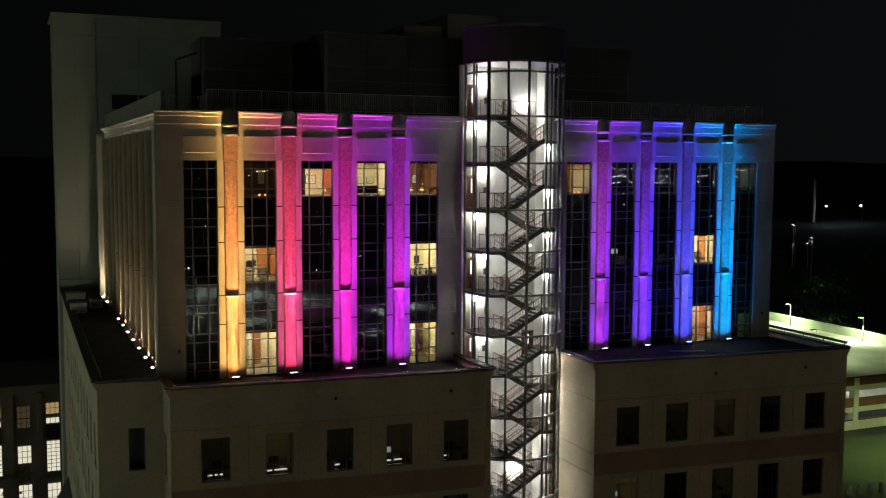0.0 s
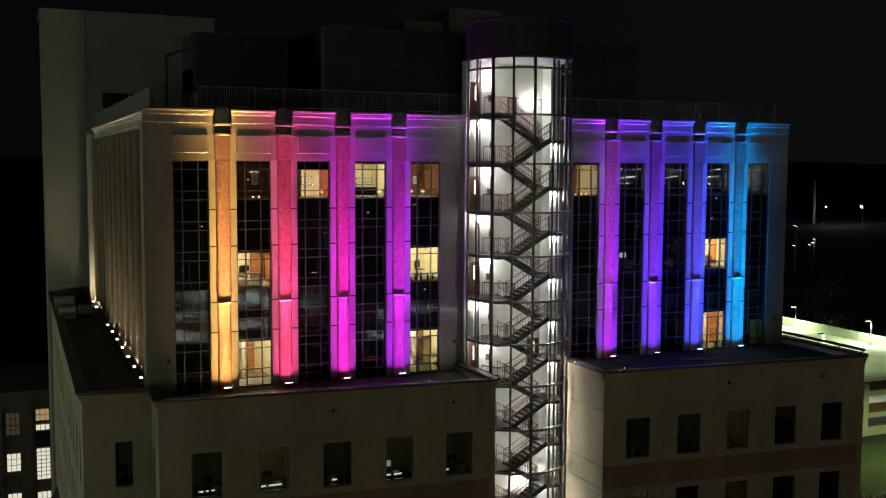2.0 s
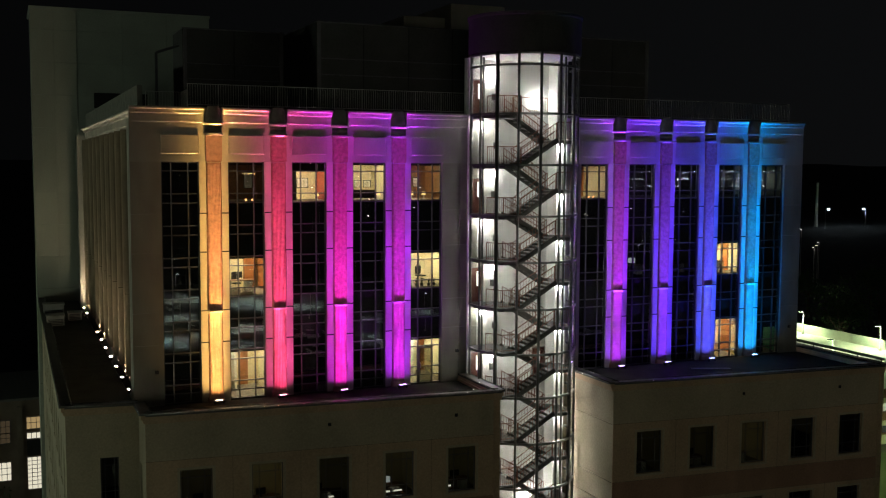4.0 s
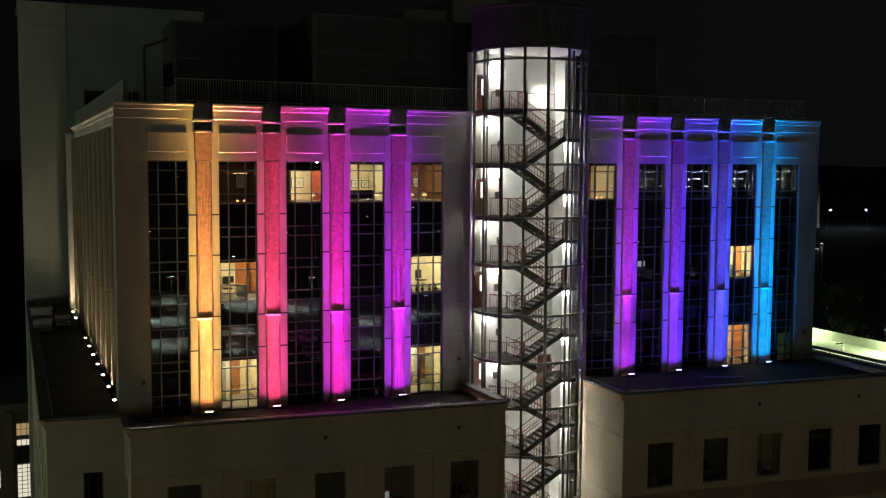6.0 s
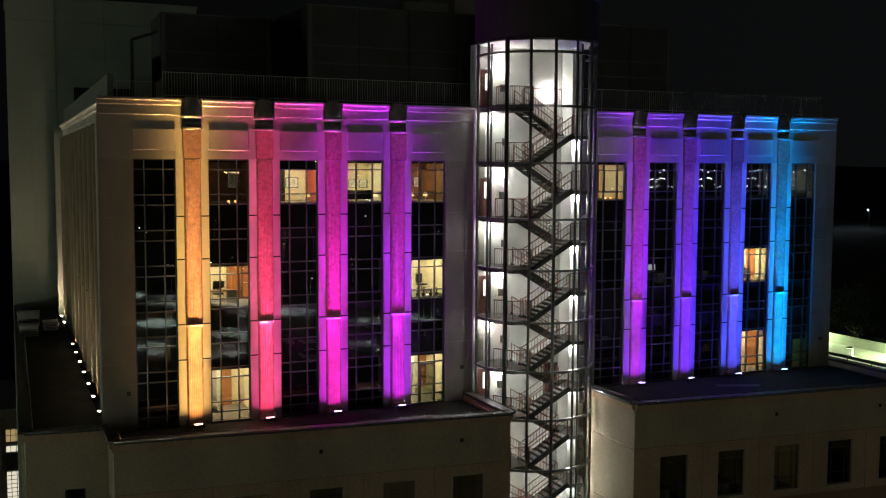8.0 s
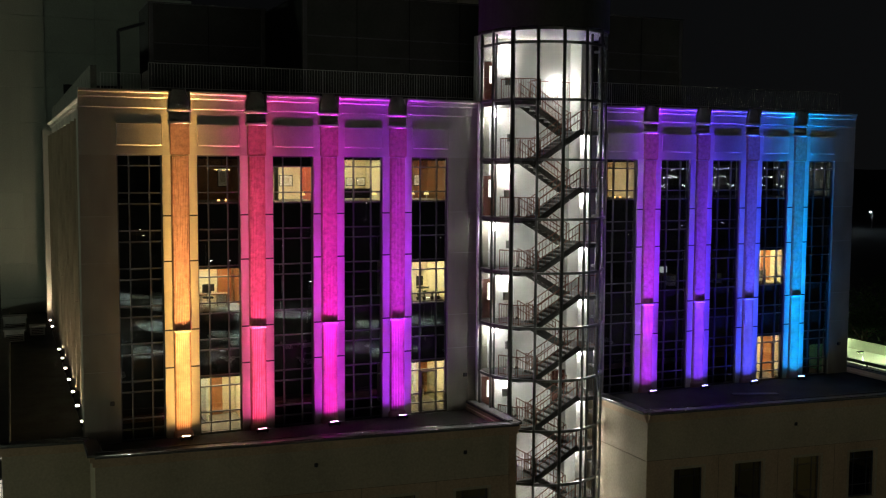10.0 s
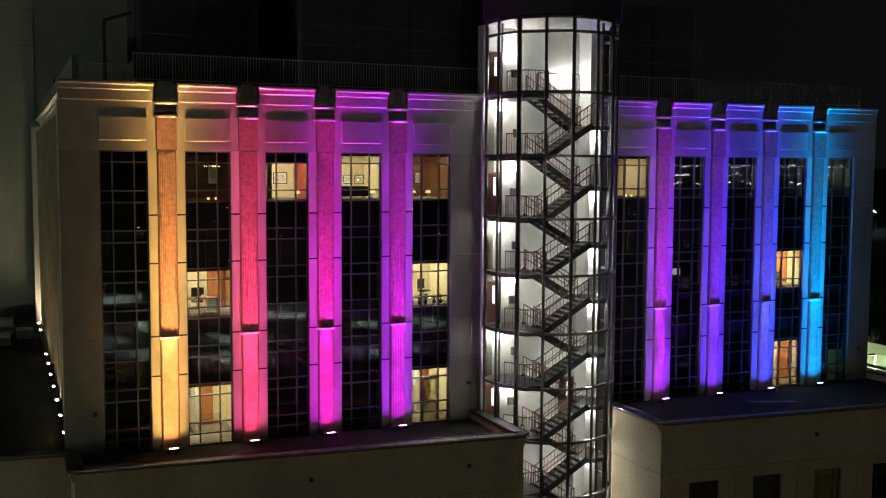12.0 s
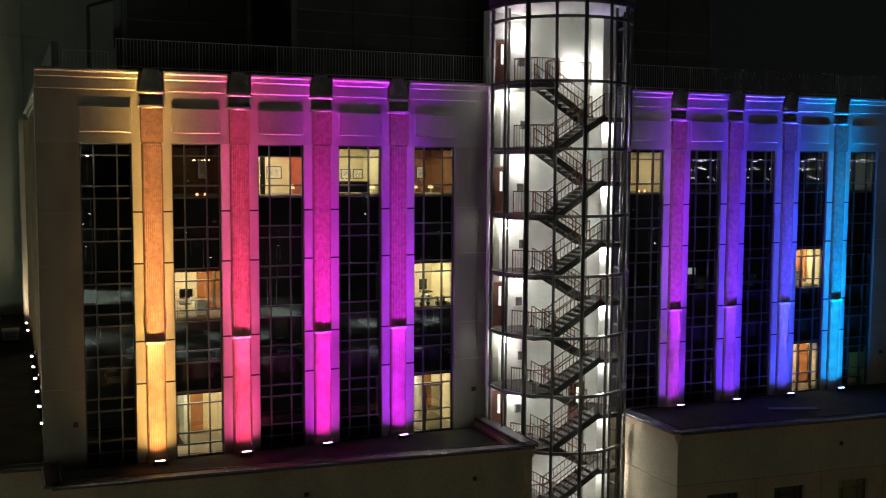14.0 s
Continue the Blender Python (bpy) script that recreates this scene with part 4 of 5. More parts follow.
# street on the left side of the building
for y in (48, 80, 112):
    lamp_post(-38, y, ground_z(-38, y), 12 - ground_z(-38, y), (0.84, 1.0, 0.76), 4500, "steel street lamp on the side road", (1.4, 0), "side road lamps", 176, 14, 0.12, True)

# ---- stair tower lamps ----
bm = bmesh.new()
lathe(bm, [(0.0, -0.21), (0.11, -0.18), (0.165, -0.09), (0.18, 0.02), (0.155, 0.13), (0.085, 0.2), (0.0, 0.22)], n=16)
globe_me = mesh_of(bm, "globe", glow("stair_lamp_globe", (1.0, 0.98, 0.92), 64), True)
plate_me = box_mesh("back_plate", BLACK, -0.08, 0.14, -0.1, 0.08, 0.2, 0.1)


def wall_lamp(x, z, y=WY - 0.2):
    t = thing("wall_lamp", "glaring white globe lamp on the stair wall", "wall lamp", "stair wall lamps", m=pose(x, y, z))
    put("globe", globe_me, t)
    put("back_plate", plate_me, t)
    if y < WY - 0.4 and x < 31:
        boxes("arm", BLACK, t, [(-0.025, 0.2, -0.03, 0.025, WY - y - 0.002, 0.03)])


wall_lamp(28.65, 34.95)
wall_lamp(31.32, 9.1)
wall_lamp(31.75, 33.7)
for i, z in enumerate(RINGS[1:-2]):
    wall_lamp(28.1 if i % 2 == 0 else 28.75, z - 0.55, 61.6)
for zt, zb in zip(RINGS[1:-2], RINGS[2:]):
    wall_lamp(32.85, (zt + zb) / 2 - 0.5, 60.7)

# ---- lit rooms and what stands in them ----
def picture(x, y, z, w, hgt):
    t = thing("framed_picture", "framed pale print on the office wall", "picture", "office wall pictures", m=pose(x, y, z))
    put("frame", frame_mesh("frame", BLACK, -w / 2, -hgt / 2, w / 2, hgt / 2, 0.035, -0.04, 0.0), t)
    boxes("mount", WHITE, t, [(-w / 2 + 0.036, -0.02, -hgt / 2 + 0.036, w / 2 - 0.036, -0.004, hgt / 2 - 0.036)])
    boxes("print", CANVAS, t, [(-w / 4, -0.026, -hgt / 4, w / 4, -0.021, hgt / 4)])


def desk(x, y, z, w=1.4, lit=False):
    t = thing("desk", "office desk with a drawer unit by the window", "desk", "office desks", m=pose(x, y, z))
    boxes("desktop", DARK_WOOD, t, [(-w / 2, -0.35, 0.70, w / 2, 0.35, 0.74)])
    for sx in (-1, 1):
        for sy in (-1, 1):
            boxes("leg", STEEL, t, [(sx * (w / 2 - 0.08) - 0.025, sy * 0.3 - 0.025, 0, sx * (w / 2 - 0.08) + 0.025, sy * 0.3 + 0.025, 0.7)])
    boxes("drawer_unit", WHITE, t, [(w / 2 - 0.5, -0.28, 0.1, w / 2 - 0.12, 0.28, 0.695)])
    mon = thing("monitor", "flat computer monitor on the desk", "monitor", "office monitors", m=pose(x - 0.2, y, z + 0.74))
    boxes("screen", glow("monitor_screen", (0.85, 0.9, 0.95), 0.55) if lit else BLACK, mon, [(-0.27, -0.02, 0.12, 0.27, 0.02, 0.46)])
    boxes("stand", BLACK, mon, [(-0.03, -0.015, 0.012, 0.03, 0.015, 0.119)])
    boxes("foot", BLACK, mon, [(-0.12, -0.09, 0, 0.12, 0.09, 0.011)])


def chair(x, y, z, turn):
    t = thing("office_chair", "dark office chair at the desk", "chair", "office chairs", m=pose(x, y, z, 0, 0, turn))
    boxes("seat", BLACK, t, [(-0.24, -0.24, 0.43, 0.24, 0.24, 0.5)])
    boxes("backrest", BLACK, t, [(-0.22, 0.2, 0.55, 0.22, 0.26, 1.05)])
    bm = bmesh.new()
    tube(bm, (0, 0, 0.06), (0, 0, 0.43), 0.03)
    part("column", bm, STEEL, t)
    for i in range(5):
        bm = bmesh.new()
        a = 2 * math.pi * i / 5
        tube(bm, (0, 0, 0.07), (0.28 * math.cos(a), 0.28 * math.sin(a), 0.03), 0.02, 5)
        part("foot", bm, STEEL, t)


def table_lamp(x, y, z):
    t = thing("table_lamp", "small table lamp with a glowing shade", "lamp", "office table lamps", m=pose(x, y, z))
    bm = bmesh.new()
    lathe(bm, [(0, 0), (0.08, 0), (0.07, 0.03), (0.02, 0.06), (0.02, 0.3), (0, 0.3)], n=12)
    part("base", bm, BRIGHT_STEEL, t, smooth=True)
    bm = bmesh.new()
    lathe(bm, [(0.14, 0.26), (0.08, 0.46)], n=16)
    part("shade", bm, glow("lamp_shade", (1.0, 0.72, 0.32), 2.2), t)


def potted_plant(x, y, z, hgt, seed):
    """Clay pot with a tuft of narrow arching leaves."""
    t = thing("potted_plant", "small leafy plant in a dark pot behind the glass", "plant", "window plants", m=pose(x, y, z))
    bm = bmesh.new()
    lathe(bm, [(0.0, 0.0), (0.07, 0.0), (0.1, 0.17), (0.085, 0.17), (0.0, 0.15)], n=12)
    part("pot", bm, BLACK, t)
    rn = random.Random(seed)
    bm = bmesh.new()
    for _ in range(16):
        a, lean, ln = rn.uniform(0, 6.28), rn.uniform(0.2, 0.9), hgt * rn.uniform(0.6, 1.0)
        dx, dy = math.cos(a) * lean * ln * 0.6, math.sin(a) * lean * ln * 0.6
        px, py = -math.sin(a) * 0.022, math.cos(a) * 0.022
        rows = [(0, 0, 0.15, 0.5), (dx * 0.5, dy * 0.5, 0.15 + ln * 0.65, 1.0), (dx, dy, 0.15 + ln * 0.8, 0.1)]
        vs = [(bm.verts.new((cx - px * w, cy - py * w, cz)), bm.verts.new((cx + px * w, cy + py * w, cz))) for cx, cy, cz, w in rows]
        for p, q in zip(vs, vs[1:]):
            bm.faces.new((p[0], p[1], q[1], q[0]))
    part("leaves", bm, LEAF, t)


for cols, bay, level, walls, floor, watts in (
    (COLS_L, 2, 2, (CREAM, CREAM, RED), CARPET, 30.0),
    (COLS_L, 3, 2, (CREAM, CREAM, CREAM), CARPET, 19.0),
    (COLS_L, 4, 2, (DARK_WOOD, DARK_WOOD, DARK_WOOD), CARPET, 20.0),
    (COLS_L, 1, 2, (DARK_WOOD, DARK_WOOD, DARK_WOOD), CARPET, 1.2),
    (COLS_L, 1, 1, (CREAM, CREAM, TIMBER), CARPET, 24.0),
    (COLS_L, 4, 1, (CREAM, CREAM, CREAM), CARPET, 26.0),
    (COLS_L, 1, 0, (CREAM, WHITE, CREAM), CARPET, 24.0),
    (COLS_L, 4, 0, (CREAM, CREAM, CREAM), CARPET, 24.0),
    (COLS_R, 0, 2, (TIMBER, DARK_WOOD, CREAM), CARPET, 12.0),
    (COLS_R, 3, 1, (CREAM, CREAM, CREAM), CARPET, 40.0),
    (COLS_R, 3, 0, (CREAM, TIMBER, CREAM), CARPET, 24.0),
    (COLS_R, 4, 0, (GREEN_LIT_WALL, DARK, GREEN_LIT_WALL), CARPET, 2.2),
):
    r, x0, x1, y0, y1, z0, z1 = room(cols, bay, level, walls, floor, watts, head=0.48 if bay == 2 else 0.16)
    xm = (x0 + x1) / 2
    side_l = cols is COLS_L
    if level == 2 and side_l and bay == 2:
        picture(xm + 0.6, y1 - 0.004, z0 + 0.98, 0.7, 0.58)
        boxes("column", BLACK, r, [(x0 + 1.05, y0 + 1.4, z0 + 0.03, x0 + 1.25, y0 + 1.6, z1 - 0.06)])
        table_lamp(x1 - 0.75, y0 + 0.6, z0 + 0.03)
    elif level == 2 and side_l and bay == 3:
        for i in range(4):
            picture(x0 + 0.8 + 0.6 * i, y1 - 0.004, z0 + 0.92, 0.48, 0.44)
        t = thing("sofa", "dark sofa with a low back by the window", "sofa")
        boxes("seat", BLACK, t, [(xm - 0.75, y0 + 0.75, z0 + 0.14, xm + 0.8, y0 + 1.4, z0 + 0.36)])
        bm = bmesh.new()
        box(bm, xm - 0.75, y0 + 0.5, z0 + 0.14, xm + 0.8, y0 + 0.74, z0 + 0.62)
        bmesh.ops.bevel(bm, geom=bm.edges[:], offset=0.07, segments=2, affect="EDGES")
        part("backrest", bm, BLACK, t)
        for px in (xm - 0.7, xm + 0.75):
            for py in (y0 + 0.55, y0 + 1.35):
                boxes("foot", DARK_WOOD, t, [(px - 0.03, py - 0.03, z0 + 0.03, px + 0.03, py + 0.03, z0 + 0.138)])
        table_lamp(x1 - 0.6, y0 + 0.5, z0 + 0.03 + 0.0)
    elif level == 2 and side_l and bay == 4:
        for i in range(4):
            boxes("wall_batten", TIMBER, r, [(x0 + 0.5 + 0.6 * i, y1 - 0.05, z0 + 0.03, x0 + 0.6 + 0.6 * i, y1 - 0.003, z1 - 0.06)])
        # cream panel: glow of a lamp niche put into the colour
        boxes("pale_niche_panel", CREAM, r, [(xm + 0.1, y1 - 0.06, z0 + 0.6, xm + 0.4, y1 - 0.056 + 0.05, z0 + 1.7)])
        table_lamp(xm + 0.25, y0 + 0.6, z0 + 0.03)
        picture(xm + 0.75, y1 - 0.055, z0 + 1.0, 0.42, 0.6)
        table_lamp(xm - 0.5, y0 + 0.7, z0 + 0.03)
    elif level == 2:
        picture(x1 - 0.6, y1 - 0.004, z0 + 1.15, 0.5, 0.95)
        for i, (dx, dz) in enumerate(((0.15, 0.35), (0.55, 0.4), (0.2, 0.15), (0.5, 0.2))):
            bm = bmesh.new()
            lathe(bm, [(0, 0), (0.035, 0.02), (0.03, 0.09), (0, 0.12)], n=8)
            tagged(part("candle_bulb", bm, glow("candle_bulb", (1.0, 0.4, 0.15), 5), m=pose(xm + dx, y0 + 0.5, z0 + 0.03 if dz < 0.3 else z0 + 0.035)), "small orange glowing candle bulb", "lamp", "candle bulbs")
    elif level == 1 and side_l and bay == 1:
        boxes("cabinet_front", TIMBER, r, [(x0 + 2.05, y1 - 0.35, z0 + 0.03, x1 - 0.3, y1 - 0.003, z0 + 1.9)])
        desk(xm - 0.1, y0 + 0.8, z0 + 0.03)
        chair(xm - 0.2, y0 + 1.6, z0 + 0.03, 0)
    elif level == 1 and side_l:
        boxes("partition", WHITE, r, [(x0 + 0.9, y0 + 1.3, z0 + 0.03, x0 + 1.0, y1 - 0.003, z1 - 0.06)])
        for i, px in enumerate((x0 + 0.75, x0 + 1.15, x0 + 1.5, x0 + 1.95, x0 + 2.3)):
            potted_plant(px, y0 + 0.25, z0 + 0.03, 0.38 + 0.16 * ((i * 7) % 3) / 2, i)
        chair(xm + 0.5, y0 + 1.7, z0 + 0.03, 20)
    elif level == 1:
        boxes("door_leaf", TIMBER, r, [(x1 - 0.16, y0 + 1.3, z0 + 0.03, x1 - 0.103, y0 + 2.1, z0 + 2.0)])
        desk(xm - 0.3, y0 + 0.8, z0 + 0.03)
    elif side_l and bay == 1:
        boxes("door_leaf", TIMBER, r, [(x0 + 1.7, y1 - 0.06, z0 + 0.03, x0 + 2.25, y1 - 0.003, z0 + 2.3)])
        boxes("partition", WHITE, r, [(x0 + 1.15, y0 + 1.6, z0 + 0.03, x0 + 1.27, y1 - 0.003, z1 - 0.06)])
    elif side_l:
        boxes("partition", WHITE, r, [(x0 + 1.5, y0 + 1.7, z0 + 0.03, x0 + 1.62, y1 - 0.003, z1 - 0.06)])
        boxes("door_leaf", TIMBER, r, [(x1 - 0.55, y1 - 0.06, z0 + 0.03, x1 - 0.12, y1 - 0.003, z0 + 2.2)])
    elif bay == 4:
        # near-black sheets added so that only a small green opening shows
        boxes("partition", DARK, r, [(x0 + 0.1, y0 + 0.3, z0 + 0.03, x0 + 1.75, y0 + 0.4, z1 - 0.06)])
        boxes("shade_board", DARK, r, [(x0 + 1.76, y0 + 0.3, z0 + 1.75, x1 - 0.1, y0 + 0.4, z1 - 0.06)])
    else:
        boxes("door_leaf", TIMBER, r, [(x1 - 0.16, y0 + 0.9, z0 + 0.03, x1 - 0.103, y0 + 1.8, z0 + 2.3)])

# dim rooms behind some windows of the base
def task_light(x, y, z, w, power):
    """Made-up light for bright desk tops: foot, stem and a slim glowing bar."""
    t = thing("task_light", "added glowing bar standing in for a lit desk top", "desk lamp", "office task lights", m=pose(x, y, z))
    boxes("foot", BLACK, t, [(-0.08, -0.06, 0, 0.08, 0.06, 0.02)])
    boxes("stem", BLACK, t, [(-0.015, 0.02, 0.02, 0.015, 0.05, 0.16)])
    boxes("bar", BLACK, t, [(-w / 2, -0.02, 0.161, w / 2, 0.06, 0.19)])
    boxes("tube", glow("desk_top_tube", (1.0, 0.97, 0.85), power), t, [(-w / 2 + 0.01, -0.045, 0.1, w / 2 - 0.01, -0.021, 0.185)], "glowing tube")


for x, storey, power, off, lit, bars in (
    (10.43, 0, 0.10, 0.45, False, ((-0.25, 0.3), (0.1, 0.16), (0.42, 0.2))),
    (14.06, 0, 0.85, 0.1, False, ((-0.45, 0.35), (0.2, 0.8))),
    (17.6, 0, 0.09, -0.4, False, ((0.0, 0.3),)),
    (21.23, 0, 0.22, -0.2, True, ((-0.5, 0.3), (0.1, 0.5))),
    (24.8, 0, 0.14, 0.3, False, ((-0.5, 0.2),)),
    (36.5, 0, 0.04, 0.0, False, ()),
    (40.1, 0, 0.12, 0.2, False, ()),
    (43.7, 0, 0.5, -0.3, False, ()),
    (36.5, 1, 1.1, 0.0, True, ((0.3, 0.3),)),
    (43.7, 1, 0.3, 0.2, False, ()),
):
    zf = (11.2, 6.9)[storey]
    yf = front_line(x) + 0.45
    r = thing("dim_room", "dim office room behind a small window", "room", "dim rooms", "structure")
    boxes("back_wall", CREAM, r, [(x - 1.5, yf + 3.2, zf, x + 1.5, yf + 3.3, zf + 3.9)])
    boxes("side_wall", CREAM, r, [(x - 1.6, yf + 0.05, zf, x - 1.5, yf + 3.3, zf + 3.9)])
    boxes("side_wall", CREAM, r, [(x + 1.5, yf + 0.05, zf, x + 1.6, yf + 3.3, zf + 3.9)])
    boxes("room_floor", CARPET, r, [(x - 1.5, yf + 0.05, zf + 0.004, x + 1.5, yf + 3.2, zf + 0.03)])
    boxes("light_panel", glow("dim_panel", (1.0, 0.9, 0.55), power), r, [(x - 0.6, yf + 1.0, zf + 3.3, x + 0.6, yf + 2.2, zf + 3.36)], "dim glowing ceiling panel")
    desk(x + off, yf + 0.8, zf + 0.03, 1.2, lit)
    for bx, bw in bars:
        # shelf and glowing bar added for the bright surfaces at the sill
        boxes("shelf", DARK_WOOD, r, [(x + bx - bw / 2 - 0.1, yf + 0.06, zf + 0.42, x + bx + bw / 2 + 0.1, yf + 0.3, zf + 0.45)])
        task_light(x + bx, yf + 0.18, zf + 0.45, bw, 1.6)

# terrace door in front of the last ground bay of the left half
dx0 = COLS_L[0] - HALF - 1.99 + PITCH * 4
door = thing("terrace_door", "aluminium framed glass door onto the terrace", "door", m=pose(dx0 + 0.56, FRONT + 0.1, TERRACE))
put("door_frame", frame_mesh("door_frame", MULLION, 0, 0, 0.9, 2.2, 0.07, 0, 0.06), door)
put("pane", pane_mesh(0.76, 2.06, GLASS_DARK), door, pose(0.07, 0.03, 0.07)).visible_shadow = False
boxes("handle", BRIGHT_STEEL, door, [(0.1, -0.05, 0.95, 0.13, -0.002, 1.25)])

# strings of small bulbs in the upper right rooms, bulbs in the second bay
bm = bmesh.new()
lathe(bm, [(0, -0.011), (0.011, 0), (0, 0.011)], n=5)
bulb_me = mesh_of(bm, "bulb", glow("string_bulb", (0.95, 0.98, 0.95), 22))
rnd = random.Random(5)
for k in (1, 2, 3, 4):
    x0 = COLS_R[0] - HALF - 1.99 + PITCH * k
    for row in range(3):
        t = thing("string_lights", "hanging string of small white bulbs", "string lights", "string lights", m=pose(x0, FRONT + 1.2 + 0.7 * row, GLASS_TOP - 0.42 - 0.5 * row))
        bm = bmesh.new()
        pts = [(-0.3 + 0.24 * i, 0, -0.10 * math.sin(math.pi * ((i * 0.24) % 1.2) / 1.2)) for i in range(12)]
        for p, q in zip(pts, pts[1:]):
            tube(bm, p, q, 0.006, 4)
        part("wire", bm, BLACK, t)
        for p in pts:
            for _ in range(7):
                if rnd.random() < 0.8:
                    put("bulb", bulb_me, t, pose(p[0] + rnd.uniform(-0.09, 0.09), rnd.uniform(-0.1, 0.1), p[2] + rnd.uniform(-0.07, 0.03)))
warm_bulb = glow("warm_bulb", (1.0, 0.62, 0.25), 25)
x0 = COLS_L[0] - HALF - 1.99 + PITCH
ch = thing("chandelier", "dim chandelier with small warm bulbs", "chandelier", m=pose(x0 + 1.45, FRONT + 1.6, GLASS_TOP - 0.75))
bm = bmesh.new()
tube(bm, (0, 0, 0), (0, 0, 0.7), 0.015)
part("rod", bm, BLACK, ch)
for i in range(5):
    bm = bmesh.new()
    a = 2 * math.pi * i / 5
    tube(bm, (0, 0, 0), (0.35 * math.cos(a), 0.35 * math.sin(a), 0.05), 0.012, 5)
    part("arm", bm, BLACK, ch)
    boxes("bulb", warm_bulb, ch, [(0.35 * math.cos(a) - 0.012, 0.35 * math.sin(a) - 0.012, 0.06, 0.35 * math.cos(a) + 0.012, 0.35 * math.sin(a) + 0.012, 0.095)])
# monitor left on in a dark room
desk(COLS_R[0] + 1.95, FRONT + 1.0, 22.53, 1.2, True)
desk(COLS_R[0] + 5.4, FRONT + 1.2, 22.53, 1.2)

# ---- low office building beyond the left side ----
low = thing("low_office_building", "low dark office building with lit windows", "building", m=pose(0.013, -0.293, -8.49) @ Matrix.Scale(1.284, 4))
boxes("wall", LOW_WALL, low, [(-30, 100, -6.3, 4.0, 112, 9.2)])
far_bright, far_warm, far_dim = glow("bright_far_window", (1.0, 0.93, 0.72), 0.75), glow("warm_far_window", (1.0, 0.70, 0.32), 0.34), glow("dim_far_window", (1.0, 0.72, 0.4), 0.045)
for i in range(7):
    x = 2.57 - 2.46 * i
    wd = 1.12
    if i % 2 == 0:
        rows = ((6.6, 7.65, far_warm, 1), (5.73, 6.25, far_bright, 0), (1.22, 4.08, far_bright, 7), (-2.6, 0.09, far_bright, 3))
        boxes("spandrel_panel", BLACK, low, [(x, 99.9, 4.2, x + wd, 99.998, 5.6)])
    else:
        rows = ((6.4, 7.5, far_dim, 1), (5.5, 6.35, far_dim, 1), (2.2, 3.82, far_bright, 2), (-1.6, 0.2, far_bright, 2))
    for z0, z1, shade, n in rows:
        w = boxes("window", shade, low, [(x, 99.93, z0, x + wd, 100.02, z1)], "warm lit window")
        put("frame", frame_mesh("frame", MULLION, x - 0.05, z0 - 0.05, x + wd + 0.05, z1 + 0.05, 0.06, 99.86, 99.925), w)
        for fx in (0.3, 0.68):
            boxes("glazing_bar", MULLION, w, [(x + fx * wd, 99.88, z0 + 0.01, x + fx * wd + 0.045, 99.92, z1 - 0.01)])
        for j in range(1, n + 1):
            zz = z0 + (z1 - z0) * j / (n + 1)
            boxes("glazing_bar", MULLION, w, [(x + 0.01, 99.885, zz, x + wd - 0.01, 99.915, zz + 0.04)])
    boxes("buttress", LOW_WALL, low, [(x - 0.75, 99.6, -6.3, x - 0.3, 99.99, 8.7)])
boxes("roof_edge", COPING, low, [(-30.2, 99.7, 9.21, 4.2, 112.2, 9.4)])
# far lamps
for x, y, ax in ((311.8, 330, 1.6), (333.5, 330, -1.0)):
    lamp_post(x, y, 0, 12.3, (0.75, 0.9, 1.0), 1000, "tall distant street lamp", (ax, 0), "distant street lamps", 170, 60, 0.2, True, deep=0.35)
for x, z in ((179.4, 14.7), (179.9, 14.4), (179.2, 9.8), (185.6, 11.2), (185.2, 10.4), (184.1, 9.9)):
    lamp_post(x, 200, 0, z, (1.0, 0.95, 0.8), 0, "small distant lamp among the trees", (-0.3, 0), "distant small lamps", lens=6)
lamp_post(171.3, 200, 0, 19.2, (0.8, 0.9, 1.0), 0, "small distant lamp among the trees", (-0.3, 0), "distant small lamps", lens=40, deep=0.3)


# ---- parked cars of the front car park ----
def car(paint, label):
    c = thing("parked_car", label, "car", "cars in the car park")
    body = [(-2.2, 0.32), (2.2, 0.32), (2.25, 0.62), (2.1, 0.8), (1.0, 0.92), (-1.7, 0.95), (-2.2, 0.85), (-2.25, 0.6)]
    cabin = [(0.95, 0.93), (0.25, 1.42), (-1.0, 1.44), (-1.75, 0.96)]
    for name, prof, half, top, material in (("body", body, 0.88, 0.84, paint), ("cabin_glass", cabin, 0.78, 0.66, BLACK)):
        bm = bmesh.new()
        zm = max(z for _, z in prof)
        a = [bm.verts.new((x, -(half if z < zm - 0.2 else top), z)) for x, z in prof]
        b = [bm.verts.new((x, (half if z < zm - 0.2 else top), z)) for x, z in prof]
        n = len(prof)
        for i in range(n):
            bm.faces.new((a[i], a[(i + 1) % n], b[(i + 1) % n], b[i]))
        bm.faces.new(a[::-1])
        bm.faces.new(b)
        bmesh.ops.recalc_face_normals(bm, faces=bm.faces)
        part(name, bm, material, c)
    boxes("roof", paint, c, [(-0.98, -0.64, 1.442, 0.22, 0.64, 1.48)])
    for x in (-1.4, 1.4):
        for y in (-0.82, 0.82):
            bm = bmesh.new()
            tube(bm, (x, y - 0.1, 0.32), (x, y + 0.1, 0.32), 0.32, 12)
            part("wheel", bm, TYRE, c)
    return c


paints = [mat("white_car_paint", (0.7, 0.7, 0.7), 0.25, var=0.03, bump=0), mat("silver_car_paint", (0.35, 0.36, 0.37), 0.25, 0.6, var=0.03, bump=0),
          mat("dark_car_paint", (0.04, 0.045, 0.06), 0.2, var=0.05, bump=0)]
protos = [car(p, w) for p, w in zip(paints, ("white parked saloon car", "silver parked saloon car", "dark parked saloon car"))]
rnd = random.Random(11)
first = [True, True, True]
